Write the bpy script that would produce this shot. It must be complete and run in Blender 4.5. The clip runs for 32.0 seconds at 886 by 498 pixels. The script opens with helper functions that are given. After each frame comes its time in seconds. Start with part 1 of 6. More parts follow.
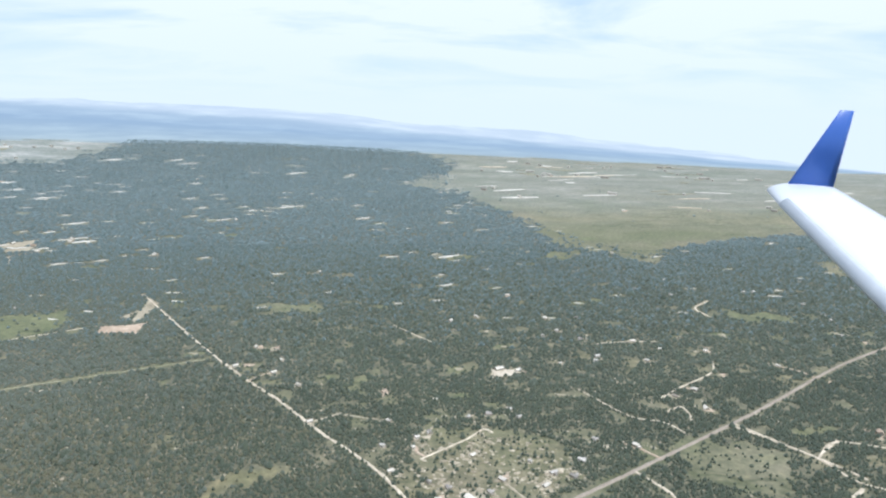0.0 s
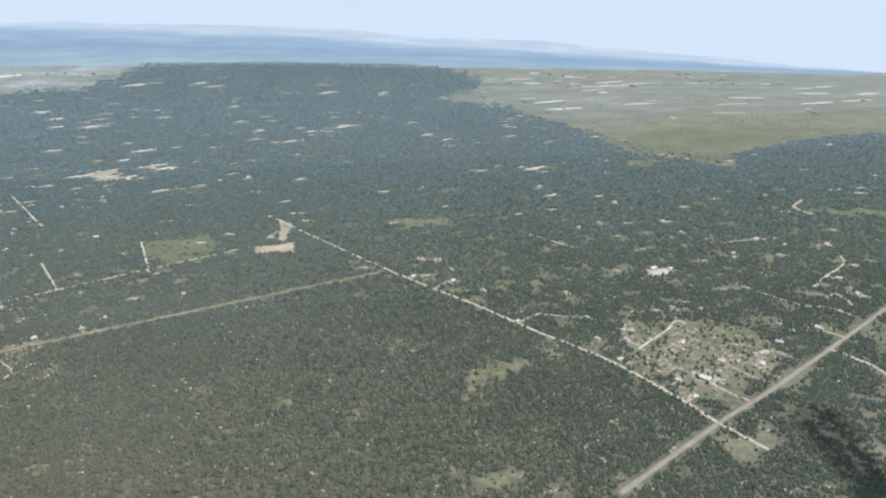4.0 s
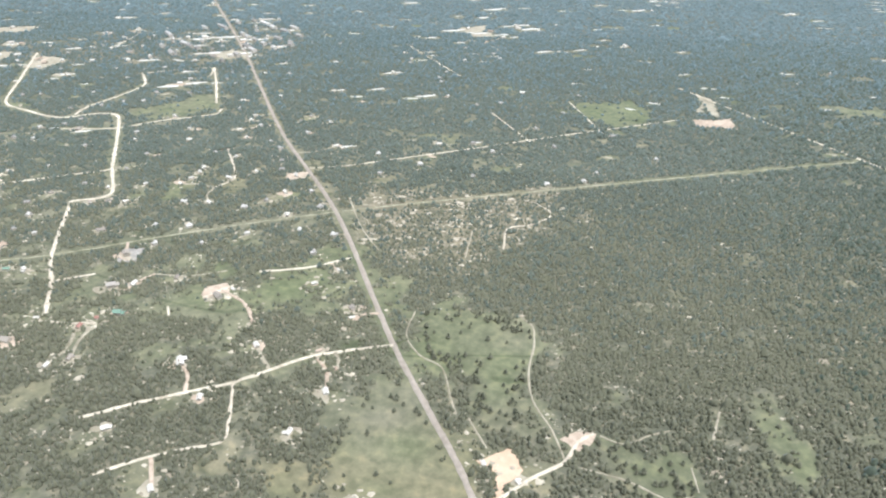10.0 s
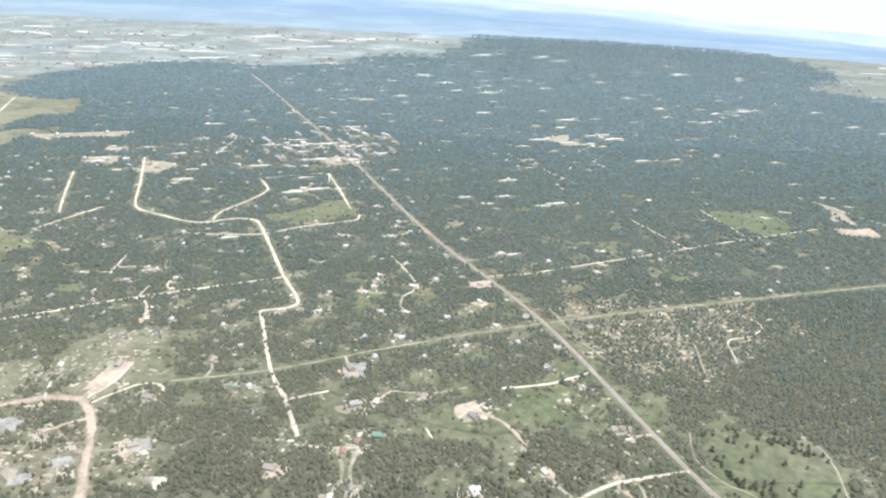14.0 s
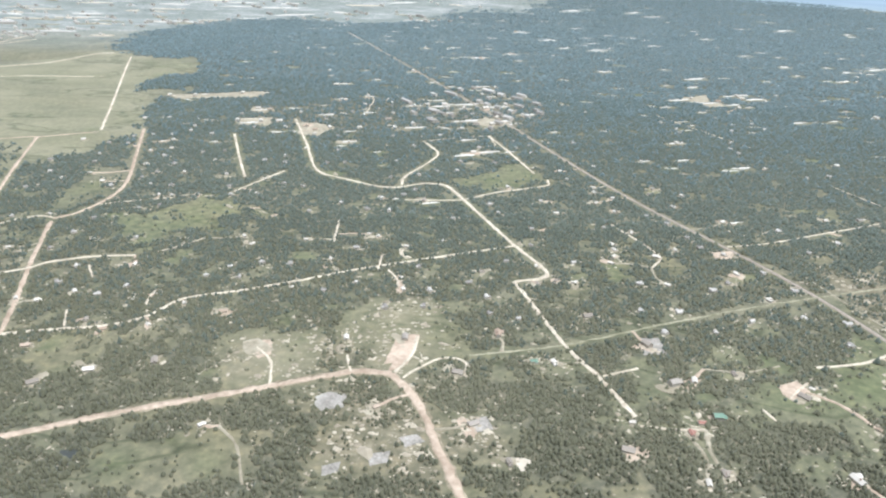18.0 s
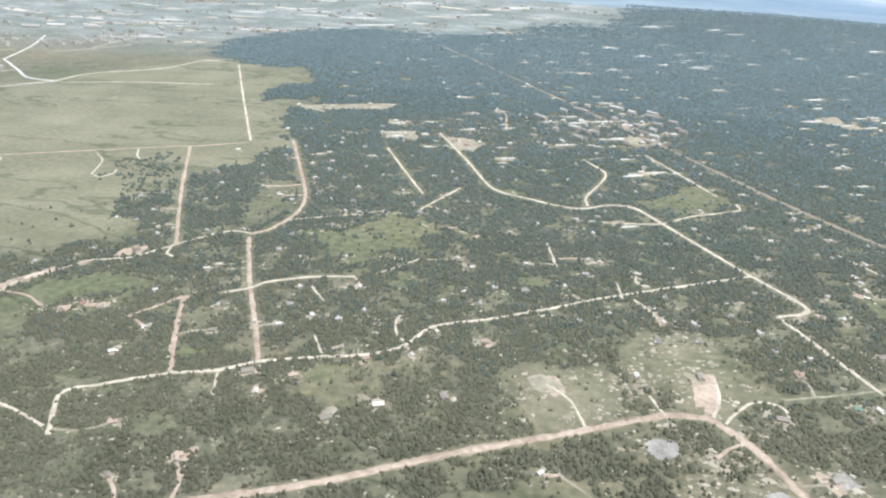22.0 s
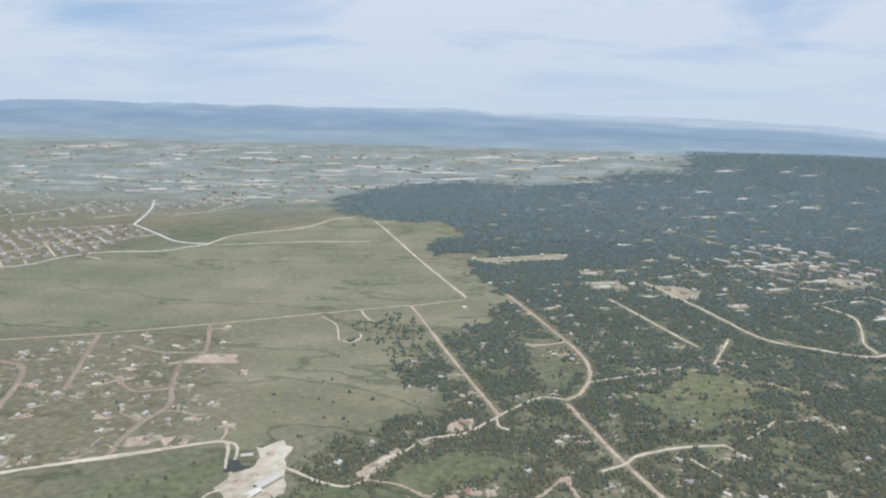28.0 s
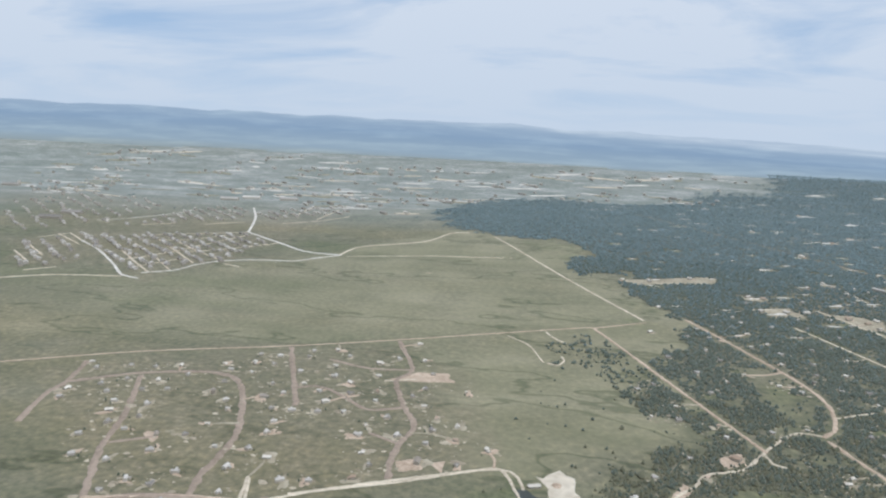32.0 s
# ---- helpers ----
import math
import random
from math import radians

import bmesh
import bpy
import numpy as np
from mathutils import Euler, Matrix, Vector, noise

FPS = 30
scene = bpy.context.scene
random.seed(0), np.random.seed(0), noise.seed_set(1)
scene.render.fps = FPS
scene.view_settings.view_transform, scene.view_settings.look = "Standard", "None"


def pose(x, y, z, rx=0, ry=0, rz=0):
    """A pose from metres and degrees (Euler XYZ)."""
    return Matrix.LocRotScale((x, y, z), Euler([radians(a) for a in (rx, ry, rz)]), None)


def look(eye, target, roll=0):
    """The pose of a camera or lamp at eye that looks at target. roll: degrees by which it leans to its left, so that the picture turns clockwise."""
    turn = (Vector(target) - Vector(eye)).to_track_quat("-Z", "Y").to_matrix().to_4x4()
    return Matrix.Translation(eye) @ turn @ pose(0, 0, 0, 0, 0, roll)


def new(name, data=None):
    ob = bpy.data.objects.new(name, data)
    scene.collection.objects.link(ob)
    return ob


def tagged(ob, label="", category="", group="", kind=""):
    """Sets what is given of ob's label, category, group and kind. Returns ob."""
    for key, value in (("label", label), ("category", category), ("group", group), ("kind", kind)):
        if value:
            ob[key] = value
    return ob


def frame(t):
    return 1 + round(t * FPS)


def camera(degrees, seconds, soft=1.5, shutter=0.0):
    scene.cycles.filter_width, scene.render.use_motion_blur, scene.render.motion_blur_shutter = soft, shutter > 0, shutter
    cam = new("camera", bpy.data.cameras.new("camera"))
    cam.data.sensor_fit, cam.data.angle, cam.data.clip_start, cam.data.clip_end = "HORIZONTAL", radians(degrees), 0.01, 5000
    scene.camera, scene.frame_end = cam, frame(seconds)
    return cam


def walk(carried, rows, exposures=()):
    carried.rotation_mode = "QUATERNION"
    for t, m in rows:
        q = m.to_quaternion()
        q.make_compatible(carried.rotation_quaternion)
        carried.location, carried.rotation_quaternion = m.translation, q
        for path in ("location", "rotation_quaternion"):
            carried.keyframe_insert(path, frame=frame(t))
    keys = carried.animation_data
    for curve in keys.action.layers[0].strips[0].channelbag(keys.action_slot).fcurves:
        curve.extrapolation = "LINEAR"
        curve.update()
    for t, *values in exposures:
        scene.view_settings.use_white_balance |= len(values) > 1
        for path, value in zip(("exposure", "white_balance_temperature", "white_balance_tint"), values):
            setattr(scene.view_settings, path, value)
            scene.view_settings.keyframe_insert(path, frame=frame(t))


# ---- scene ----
cam = camera(65.13, 32.0, soft=2.25)
PATH = [
    (0, 674.5, 8.2, 211.7, 76.26, -1.30, -6.20),
    (0.5, 655.5, 7.3, 211.9, 79.91, -1.37, -12.27),
    (1, 636.4, 6.4, 212.1, 80.58, -1.15, -16.59),
    (1.5, 617.4, 5.5, 212.3, 79.24, -1.63, -18.47),
    (2, 598.4, 4.7, 212.5, 76.75, -3.04, -20.36),
    (2.5, 579.5, 3.8, 212.6, 75.35, -3.78, -20.50),
    (4.5, 504.4, 0.7, 212.7, 68.86, 0.17, -3.36),
    (5, 486.0, 0.0, 212.4, 73.09, -1.42, 2.16),
    (5.5, 467.7, -0.7, 212.1, 74.82, 0.31, 6.15),
    (6, 449.5, -1.4, 211.7, 75.83, 0.01, 8.00),
    (6.5, 431.3, -2.0, 211.2, 77.30, -0.66, 9.33),
    (7, 413.2, -2.6, 210.7, 71.69, -0.01, 6.74),
    (7.5, 395.1, -3.2, 210.1, 65.66, 0.36, 6.22),
    (8, 377.0, -3.8, 209.6, 59.69, 0.21, 6.89),
    (8.5, 359.0, -4.3, 208.9, 53.47, -0.24, 8.82),
    (9, 341.1, -4.8, 208.3, 49.95, -0.88, 6.59),
    (9.5, 323.1, -5.1, 207.7, 51.92, -2.22, 5.49),
    (10, 305.2, -5.2, 207.1, 59.56, -0.62, 7.12),
    (10.5, 287.2, -5.3, 206.5, 62.24, -0.33, 7.70),
    (11, 269.3, -5.2, 205.9, 63.37, -0.00, 7.64),
    (11.5, 251.4, -5.1, 205.3, 64.50, -0.03, 7.49),
    (12, 233.5, -5.0, 204.8, 64.99, -0.44, 6.97),
    (12.5, 215.7, -4.9, 204.3, 66.25, -1.13, 5.92),
    (13, 197.8, -4.8, 203.8, 66.74, -1.15, 5.62),
    (13.5, 179.9, -4.7, 203.4, 67.71, -1.40, 5.50),
    (14, 161.9, -4.6, 202.9, 67.90, -1.55, 5.64),
    (14.5, 144.0, -4.5, 202.5, 66.86, -2.09, 5.83),
    (16.5, 72.7, -4.3, 200.4, 66.10, -3.34, 5.89),
    (17, 54.8, -4.0, 199.7, 66.89, -2.49, 5.61),
    (17.5, 36.9, -3.7, 199.1, 62.09, -1.89, 7.18),
    (18, 19.0, -3.3, 198.3, 64.55, -1.12, 7.58),
    (18.5, 1.1, -2.8, 197.6, 65.62, -2.19, 7.63),
    (19, -16.8, -2.3, 196.8, 65.35, -2.63, 8.40),
    (19.5, -34.7, -1.8, 196.1, 63.47, -1.85, 8.27),
    (20, -52.5, -1.2, 195.4, 62.35, -1.52, 8.06),
    (20.5, -70.2, -0.5, 194.7, 62.80, -1.80, 7.48),
    (21, -88.1, 0.2, 194.1, 62.71, -1.27, 8.33),
    (21.5, -105.9, 0.9, 193.6, 62.75, -1.74, 7.88),
    (22, -123.8, 1.7, 193.2, 65.37, -2.08, 8.92),
    (22.5, -141.8, 2.5, 192.7, 67.53, -4.31, 7.58),
    (23, -159.9, 3.1, 192.3, 69.48, -4.87, 6.39),
    (23.5, -178.2, 3.7, 191.9, 70.90, -6.82, 4.63),
    (24, -196.5, 4.1, 191.4, 71.13, -6.09, 4.63),
    (24.5, -214.8, 4.4, 190.9, 68.45, -4.35, 6.87),
    (26.5, -287.4, 4.3, 188.6, 70.17, -3.18, 9.00),
    (27, -305.6, 4.0, 188.0, 71.16, -3.29, 9.52),
    (27.5, -323.7, 3.7, 187.4, 78.51, -0.80, 5.20),
    (28, -341.9, 3.3, 186.8, 77.38, -0.22, 7.55),
    (28.5, -360.0, 2.8, 186.3, 75.79, -0.18, 11.36),
    (29, -378.1, 2.4, 185.8, 74.31, -0.11, 10.20),
    (29.5, -396.2, 1.9, 185.4, 74.05, -1.36, 11.03),
    (30, -414.2, 1.5, 185.1, 71.08, -1.87, 12.03),
    (30.5, -432.1, 1.1, 184.7, 70.09, -2.55, 12.11),
    (31, -450.1, 0.7, 184.4, 71.69, -3.00, 12.53),
    (31.5, -468.0, 0.4, 184.1, 75.40, -3.53, 9.93),
    (32, -486.0, -0.0, 183.9, 78.51, -1.77, 9.48),
]
KELVIN = 5790
walk(cam, [(t, pose(x, y, z, rx, ry, rz)) for t, x, y, z, rx, ry, rz in PATH],
     [(t, stops, KELVIN, 10) for t, stops in ((0, 0.2), (1, -0.12), (2, -0.3), (2.5, -0.3), (5, 0.1), (6, 0.02), (7, -0.08), (8, 0.26), (9, 0.56), (13, 0.54), (17, 0.42), (21, 0.34), (24, 0.22), (27, 0.02), (28, -0.29), (32, -0.32))])

# ---- sky, sun ----
SUN_EL, SUN_AZ = 66.0, 112.0      # degrees; azimuth clockwise from +y
world = bpy.data.worlds.new("world")
scene.world = world
world.use_nodes = True
wt = world.node_tree
wt.nodes.clear()


def wnode(kind, **values):
    n = wt.nodes.new(kind)
    for key, value in values.items():
        n.inputs[key].default_value = value
    return n


geo = wnode("ShaderNodeTexCoord")
split = wnode("ShaderNodeSeparateXYZ")
wt.links.new(geo.outputs["Generated"], split.inputs[0])
lift = wt.nodes.new("ShaderNodeMath")
lift.operation, lift.inputs[1].default_value = "ADD", 0.085
low = wt.nodes.new("ShaderNodeMath")
low.operation, low.inputs[1].default_value = "MAXIMUM", 0.015
wt.links.new(split.outputs[2], lift.inputs[0])
wt.links.new(lift.outputs[0], low.inputs[0])
join = wt.nodes.new("ShaderNodeCombineXYZ")
wt.links.new(split.outputs[0], join.inputs[0])
wt.links.new(split.outputs[1], join.inputs[1])
wt.links.new(low.outputs[0], join.inputs[2])
sky = wt.nodes.new("ShaderNodeTexSky")
sky.sky_type, sky.sun_disc = "NISHITA", False
sky.sun_elevation, sky.sun_rotation = radians(SUN_EL), radians(SUN_AZ)
sky.altitude, sky.air_density, sky.dust_density = 2000, 1.0, 1.5
wt.links.new(join.outputs[0], sky.inputs[0])
# thin cirrus: the direction met with a high flat layer, so that the sheets flatten towards the horizon
layer = wt.nodes.new("ShaderNodeVectorMath")
layer.operation = "DIVIDE"
thick = wt.nodes.new("ShaderNodeMath")
thick.operation, thick.inputs[1].default_value = "ADD", 0.10
wt.links.new(low.outputs[0], thick.inputs[0])
flat = wt.nodes.new("ShaderNodeCombineXYZ")
for k in range(3):
    wt.links.new(thick.outputs[0], flat.inputs[k])
wt.links.new(join.outputs[0], layer.inputs[0])
wt.links.new(flat.outputs[0], layer.inputs[1])
stretch = wt.nodes.new("ShaderNodeMapping")
stretch.inputs["Rotation"].default_value = (0, 0, radians(20))
stretch.inputs["Scale"].default_value = (0.55, 0.75, 0.0)
wt.links.new(layer.outputs[0], stretch.inputs[0])
veil = wnode("ShaderNodeTexNoise", Scale=1.15, Detail=7.0, Roughness=0.55, Distortion=0.4)
wt.links.new(stretch.outputs[0], veil.inputs["Vector"])
ramp = wt.nodes.new("ShaderNodeValToRGB")
ramp.color_ramp.elements[0].position, ramp.color_ramp.elements[0].color = 0.38, (0.05, 0.05, 0.05, 1)
ramp.color_ramp.elements[1].position, ramp.color_ramp.elements[1].color = 0.53, (1.0, 1.0, 1.0, 1)
wt.links.new(veil.outputs[0], ramp.inputs[0])
# near the horizon the veil closes to an even whitish haze
close = wt.nodes.new("ShaderNodeMapRange")
close.inputs["From Min"].default_value, close.inputs["From Max"].default_value = 0.05, 0.24
close.inputs["To Min"].default_value, close.inputs["To Max"].default_value = 1.0, 0.0
wt.links.new(low.outputs[0], close.inputs["Value"])
blue = wt.nodes.new("ShaderNodeMixRGB")
blue.inputs[0].default_value = 0.65
blue.inputs[2].default_value = (3.0, 4.4, 5.9, 1)
wt.links.new(sky.outputs[0], blue.inputs[1])
mixsky = wt.nodes.new("ShaderNodeMixRGB")
mixsky.inputs[2].default_value = (6.0, 6.3, 6.6, 1)
wt.links.new(ramp.outputs[0], mixsky.inputs[0])
wt.links.new(blue.outputs[0], mixsky.inputs[1])
hazy = wt.nodes.new("ShaderNodeMixRGB")
hazy.inputs[2].default_value = (5.3, 5.8, 6.25, 1)
wt.links.new(close.outputs[0], hazy.inputs[0])
wt.links.new(mixsky.outputs[0], hazy.inputs[1])
back = wnode("ShaderNodeBackground", Strength=0.14)
wt.links.new(hazy.outputs[0], back.inputs[0])
out = wt.nodes.new("ShaderNodeOutputWorld")
wt.links.new(back.outputs[0], out.inputs[0])

sun = new("sun", bpy.data.lights.new("sun", "SUN"))
sun.data.energy, sun.data.angle, sun.data.color = 3.0, radians(2.0), (1.0, 0.97, 0.93)
sa, se = radians(SUN_AZ), radians(SUN_EL)
sun.matrix_world = look((0, 0, 600), (-math.sin(sa) * math.cos(se), -math.cos(sa) * math.cos(se), 600 - math.sin(se)))


# ---- materials ----
def material(name, low_colour, high_colour, scale, rough=0.9, detail=6.0, bump=0.0, island=0.0, second=None, metal=0.0, each=0.0, haze_sheen=0.0):
    """Two colours mixed by grain at one size and by broad blotches at a second size."""
    m = bpy.data.materials.new(name)
    m.use_nodes = True
    nt = m.node_tree
    bsdf = nt.nodes["Principled BSDF"]
    bsdf.inputs["Roughness"].default_value, bsdf.inputs["Metallic"].default_value = rough, metal
    bsdf.inputs["Specular IOR Level"].default_value = 0.12 if rough > 0.7 else 0.4
    # bluish sheen lightens grazing views, standing in for haze
    bsdf.inputs["Sheen Weight"].default_value, bsdf.inputs["Sheen Roughness"].default_value = haze_sheen, 0.5
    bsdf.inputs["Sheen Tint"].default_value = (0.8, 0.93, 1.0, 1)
    co = nt.nodes.new("ShaderNodeTexCoord")
    fine = nt.nodes.new("ShaderNodeTexNoise")
    fine.inputs["Scale"].default_value, fine.inputs["Detail"].default_value = 1.0 / scale, detail
    nt.links.new(co.outputs["Object"], fine.inputs["Vector"])
    broad = nt.nodes.new("ShaderNodeTexNoise")
    broad.inputs["Scale"].default_value, broad.inputs["Detail"].default_value = 0.13 / scale, 3.0
    nt.links.new(co.outputs["Object"], broad.inputs["Vector"])
    add = nt.nodes.new("ShaderNodeMath")
    add.operation = "ADD"
    nt.links.new(fine.outputs[0], add.inputs[0])
    nt.links.new(broad.outputs[0], add.inputs[1])
    span = nt.nodes.new("ShaderNodeMapRange")
    span.inputs["From Min"].default_value, span.inputs["From Max"].default_value = 0.72, 1.28
    nt.links.new(add.outputs[0], span.inputs["Value"])
    source = span.outputs[0]
    if island or each:
        info = nt.nodes.new("ShaderNodeNewGeometry" if island else "ShaderNodeObjectInfo")
        blend = nt.nodes.new("ShaderNodeMix")
        blend.inputs[0].default_value = island or each
        nt.links.new(source, blend.inputs[2])
        nt.links.new(info.outputs["Random Per Island" if island else "Random"], blend.inputs[3])
        source = blend.outputs[0]
    mix = nt.nodes.new("ShaderNodeMixRGB")
    mix.inputs[1].default_value, mix.inputs[2].default_value = (*low_colour, 1), (*high_colour, 1)
    nt.links.new(source, mix.inputs[0])
    nt.links.new(mix.outputs[0], bsdf.inputs["Base Color"])
    if bump:
        b = nt.nodes.new("ShaderNodeBump")
        b.inputs["Strength"].default_value, b.inputs["Distance"].default_value = 0.6, bump
        nt.links.new(fine.outputs[0], b.inputs["Height"])
        nt.links.new(b.outputs[0], bsdf.inputs["Normal"])
    return m


PINE = material("pine_needles", (0.100, 0.098, 0.060), (0.158, 0.150, 0.094), 9.0, 0.8, island=0.5, haze_sheen=0.12)
# haze painted into the needle colours: these two turn bluer with distance
PINE_HAZED = material("haze_tinted_pine_needles", (0.062, 0.086, 0.075), (0.092, 0.119, 0.102), 14.0, 0.8, island=0.35, haze_sheen=0.5)
PINE_HALF_HAZED = material("half_hazed_pine_needles", (0.070, 0.081, 0.058), (0.112, 0.122, 0.086), 11.0, 0.8, island=0.45, haze_sheen=0.3)
PINE_DARK = material("deep_green_pine_needles", (0.049, 0.061, 0.041), (0.084, 0.097, 0.063), 9.0, 0.8, island=0.45, haze_sheen=0.2)
BARK = material("pine_bark", (0.09, 0.06, 0.04), (0.2, 0.14, 0.1), 0.3, 0.95)
ASPHALT = material("worn_chip_seal", (0.265, 0.218, 0.170), (0.385, 0.322, 0.258), 2.2, 0.9, bump=0.05)
PALE = material("pale_gravel", (0.40, 0.33, 0.24), (0.72, 0.62, 0.47), 2.4, 0.95, bump=0.05)
SAND = material("pinkish_sandy_gravel", (0.33, 0.245, 0.172), (0.58, 0.455, 0.340), 2.4, 0.95, bump=0.05)
DIRT = material("grassy_dirt", (0.23, 0.195, 0.13), (0.46, 0.40, 0.295), 2.6, 0.95)
GRASSY = material("mown_grass_track", (0.19, 0.175, 0.105), (0.40, 0.36, 0.25), 2.4, 0.95)
PINK = material("graded_pink_earth", (0.50, 0.34, 0.22), (0.64, 0.45, 0.31), 3.0, 0.95)
WHITE = material("crushed_white_stone", (0.40, 0.335, 0.245), (0.64, 0.56, 0.44), 5.0, 0.95)
ROCK = material("grey_rubble", (0.19, 0.170, 0.140), (0.44, 0.395, 0.335), 1.2, 0.95, bump=0.15)
BRIGHT = material("bleached_white_gravel", (0.44, 0.40, 0.335), (0.76, 0.71, 0.625), 3.0, 0.95)
DUSTY = material("trodden_reddish_dirt", (0.25, 0.195, 0.145), (0.39, 0.305, 0.235), 3.0, 0.95)
SURFACES = {"dusty": DUSTY, "bright": BRIGHT, "asphalt": ASPHALT, "pale": PALE, "sand": SAND, "dirt": DIRT, "grass": GRASSY, "pink": PINK, "white": WHITE, "rock": ROCK}


# ---- the lie of the land ----
# gentle rises and hollows of the plain: x, y, reach, rise
KNOLLS = [(190, 400, 95, 3.9), (20, 370, 95, 2.2), (-270, 270, 95, -6.6), (-310, 390, 95, -1.9), (-400, 600, 95, 2.3), (-570, 960, 170, 7.7), (230, 950, 170, -6.1), (600, 520, 95, 4.1), (780, 500, 170, -1.2), (-930, 950, 170, -5.3), (-60, 525, 95, -2.4), (690, 370, 95, 2.2), (-590, 480, 95, 0.2), (310, 200, 95, -1.9), (950, 620, 170, -3.2), (-200, 650, 95, 1.8)]
RIM_AZ = (-180, -100, -60, -37, -16, -5, 12, 28, 38, 48, 100, 180)
RIM_Z = (0, 0, 175, 150, 130, 115, 95, 35, -22, -95, -40, 0)


def stretch_of(x, y):
    return 1 / np.maximum(np.cos(np.arctan2(x, y)), 0.62)


def height(x, y):
    """Nearly level under the flight line; far off it rises to hills on one hand and falls away on the other."""
    x, y = np.asarray(x, float), np.asarray(y, float)
    az = np.degrees(np.arctan2(x, y))
    t = np.clip((np.hypot(x, y) / stretch_of(x, y) - 1400) / 1000, 0, 1.02)
    z = np.interp(az, RIM_AZ, RIM_Z) * t ** 1.6
    for kx, ky, reach, rise in KNOLLS:
        z = z + rise * np.exp(-((x - kx) ** 2 + (y - ky) ** 2) / (2 * reach * reach))
    return z


def wave(x, y, size, seed=0):
    """Cheap smooth noise between about -1 and 1 for whole arrays."""
    rng = np.random.default_rng(seed)
    total = np.zeros_like(np.asarray(x, float))
    for k in range(7):
        a, p = rng.uniform(0, 6.283, 2)
        f = rng.uniform(0.6, 2.2) * 6.283 / size
        bend = 0.8 * np.sin((x * np.sin(a) - y * np.cos(a)) * f * 0.7 + p * 3)
        total += np.sin((x * np.cos(a) + y * np.sin(a)) * f + p + bend)
    return total / 3.7


def inside(x, y, ring):
    hit = np.zeros(x.shape, bool)
    for (x0, y0), (x1, y1) in zip(ring, ring[1:] + ring[:1]):
        cross = ((y0 > y) != (y1 > y))
        if y0 != y1:
            hit ^= cross & (x < (x1 - x0) * (y - y0) / (y1 - y0) + x0)
    return hit


def within(x, y, ring):
    """The same for one place."""
    hit = False
    for (x0, y0), (x1, y1) in zip(ring, ring[1:] + ring[:1]):
        if (y0 > y) != (y1 > y) and x < (x1 - x0) * (y - y0) / (y1 - y0) + x0:
            hit = not hit
    return hit


def line_of(points, step):
    """A smooth line through the points, as arrays of places."""
    p = np.array(points, float)
    p = np.vstack([2 * p[0] - p[1], p, 2 * p[-1] - p[-2]])
    out_x = []
    for k in range(1, len(p) - 2):
        a, b, c, d = p[k - 1], p[k], p[k + 1], p[k + 2]
        n = max(2, int(np.linalg.norm(c - b) / step))
        t = np.linspace(0, 1, n, endpoint=False)[:, None]
        ta, tc = (c - a) * 0.5, (d - b) * 0.5
        chord = np.linalg.norm(c - b)
        ta *= min(1, chord / (np.linalg.norm(ta) + 1e-6))
        tc *= min(1, chord / (np.linalg.norm(tc) + 1e-6))
        out_x.append((2 * t**3 - 3 * t**2 + 1) * b + (t**3 - 2 * t**2 + t) * ta + (3 * t**2 - 2 * t**3) * c + (t**3 - t**2) * tc)
    out_x.append(p[-2][None])
    return np.vstack(out_x)


ROADS = []        # name, width, surface, points
OPEN = []         # meadows: kind, ring
BARE = []         # surface, ring


SLIM = {"main_road": 0.62, "dirt_road": 0.60, "lane": 0.50, "track": 0.40, "estate_road": 0.8, "street": 0.72, "field_road": 0.62, "country_road": 0.7, "paved_road": 0.5}


def road(name, width, surface, points):
    ROADS.append((name, width * (0.52 if surface == "grass" else SLIM.get(name, 0.9)), surface, points))


def meadow(kind, ring):
    OPEN.append((kind, ring))


def bare(surface, ring):
    BARE.append((surface, ring))


PONDS, HOUSES = [], []


def lots(surface, places):
    """Pale bare lots, long across the line of flight: x, y, half length."""
    for n, (x, y, half) in enumerate(places):
        half, wide = half * 0.85, min(max(1.5, 0.2 * half), 3.2) * (1 + max(0, y - 500) / 900)
        ring = [(x + half * math.cos(a) * (0.8 + 0.2 * math.sin(5 * a + x)), y + 0.35 * half * math.cos(a) + wide * math.sin(a) * (0.8 + 0.25 * math.sin(3 * a + y))) for a in (0.3, 0.9, 1.5, 2.2, 2.9, 3.5, 4.2, 4.8, 5.5, 6.0)]
        BARE.append((surface, ring))
        LOTS.append((x, y, half, wide))


LOTS = []


def pond(ring):
    PONDS.append(ring)


def houses(colour, size, places):
    HOUSES.extend((colour, size, x, y) for x, y in places)


road("main_road", 4.4, "asphalt", [(-334, 1325), (-28.6, 780.3), (113.6, 505.3), (192.5, 373), (251, 253.4), (288.7, 186.1), (302, 158.5), (327.6, 116.8)])
road("track", 2.6, "grass", [(-2.4, 286.7), (44.5, 302.7), (99.5, 331), (157.4, 359.1), (192.1, 374.4), (245.1, 397.7), (353.2, 443.3), (448.6, 478.4), (553.8, 510.6)])
road("track", 3.2, "pale", [(155.8, 438.4), (184, 448.8), (246.4, 485.8), (342.1, 543.1), (445.7, 596.8)])
road("country_road", 2.8, "pale", [(456, 688), (469, 668), (545.7, 538.7), (589.9, 473.2), (616, 440.1), (644.1, 398.7), (680.7, 350.5), (705.4, 300.5), (712.9, 280.7), (726.1, 255.4)])
road("paved_road", 5, "asphalt", [(1235, 592), (1162, 542), (1048, 484), (936, 412), (763, 308), (712.9, 280.7), (641.2, 238.5)])
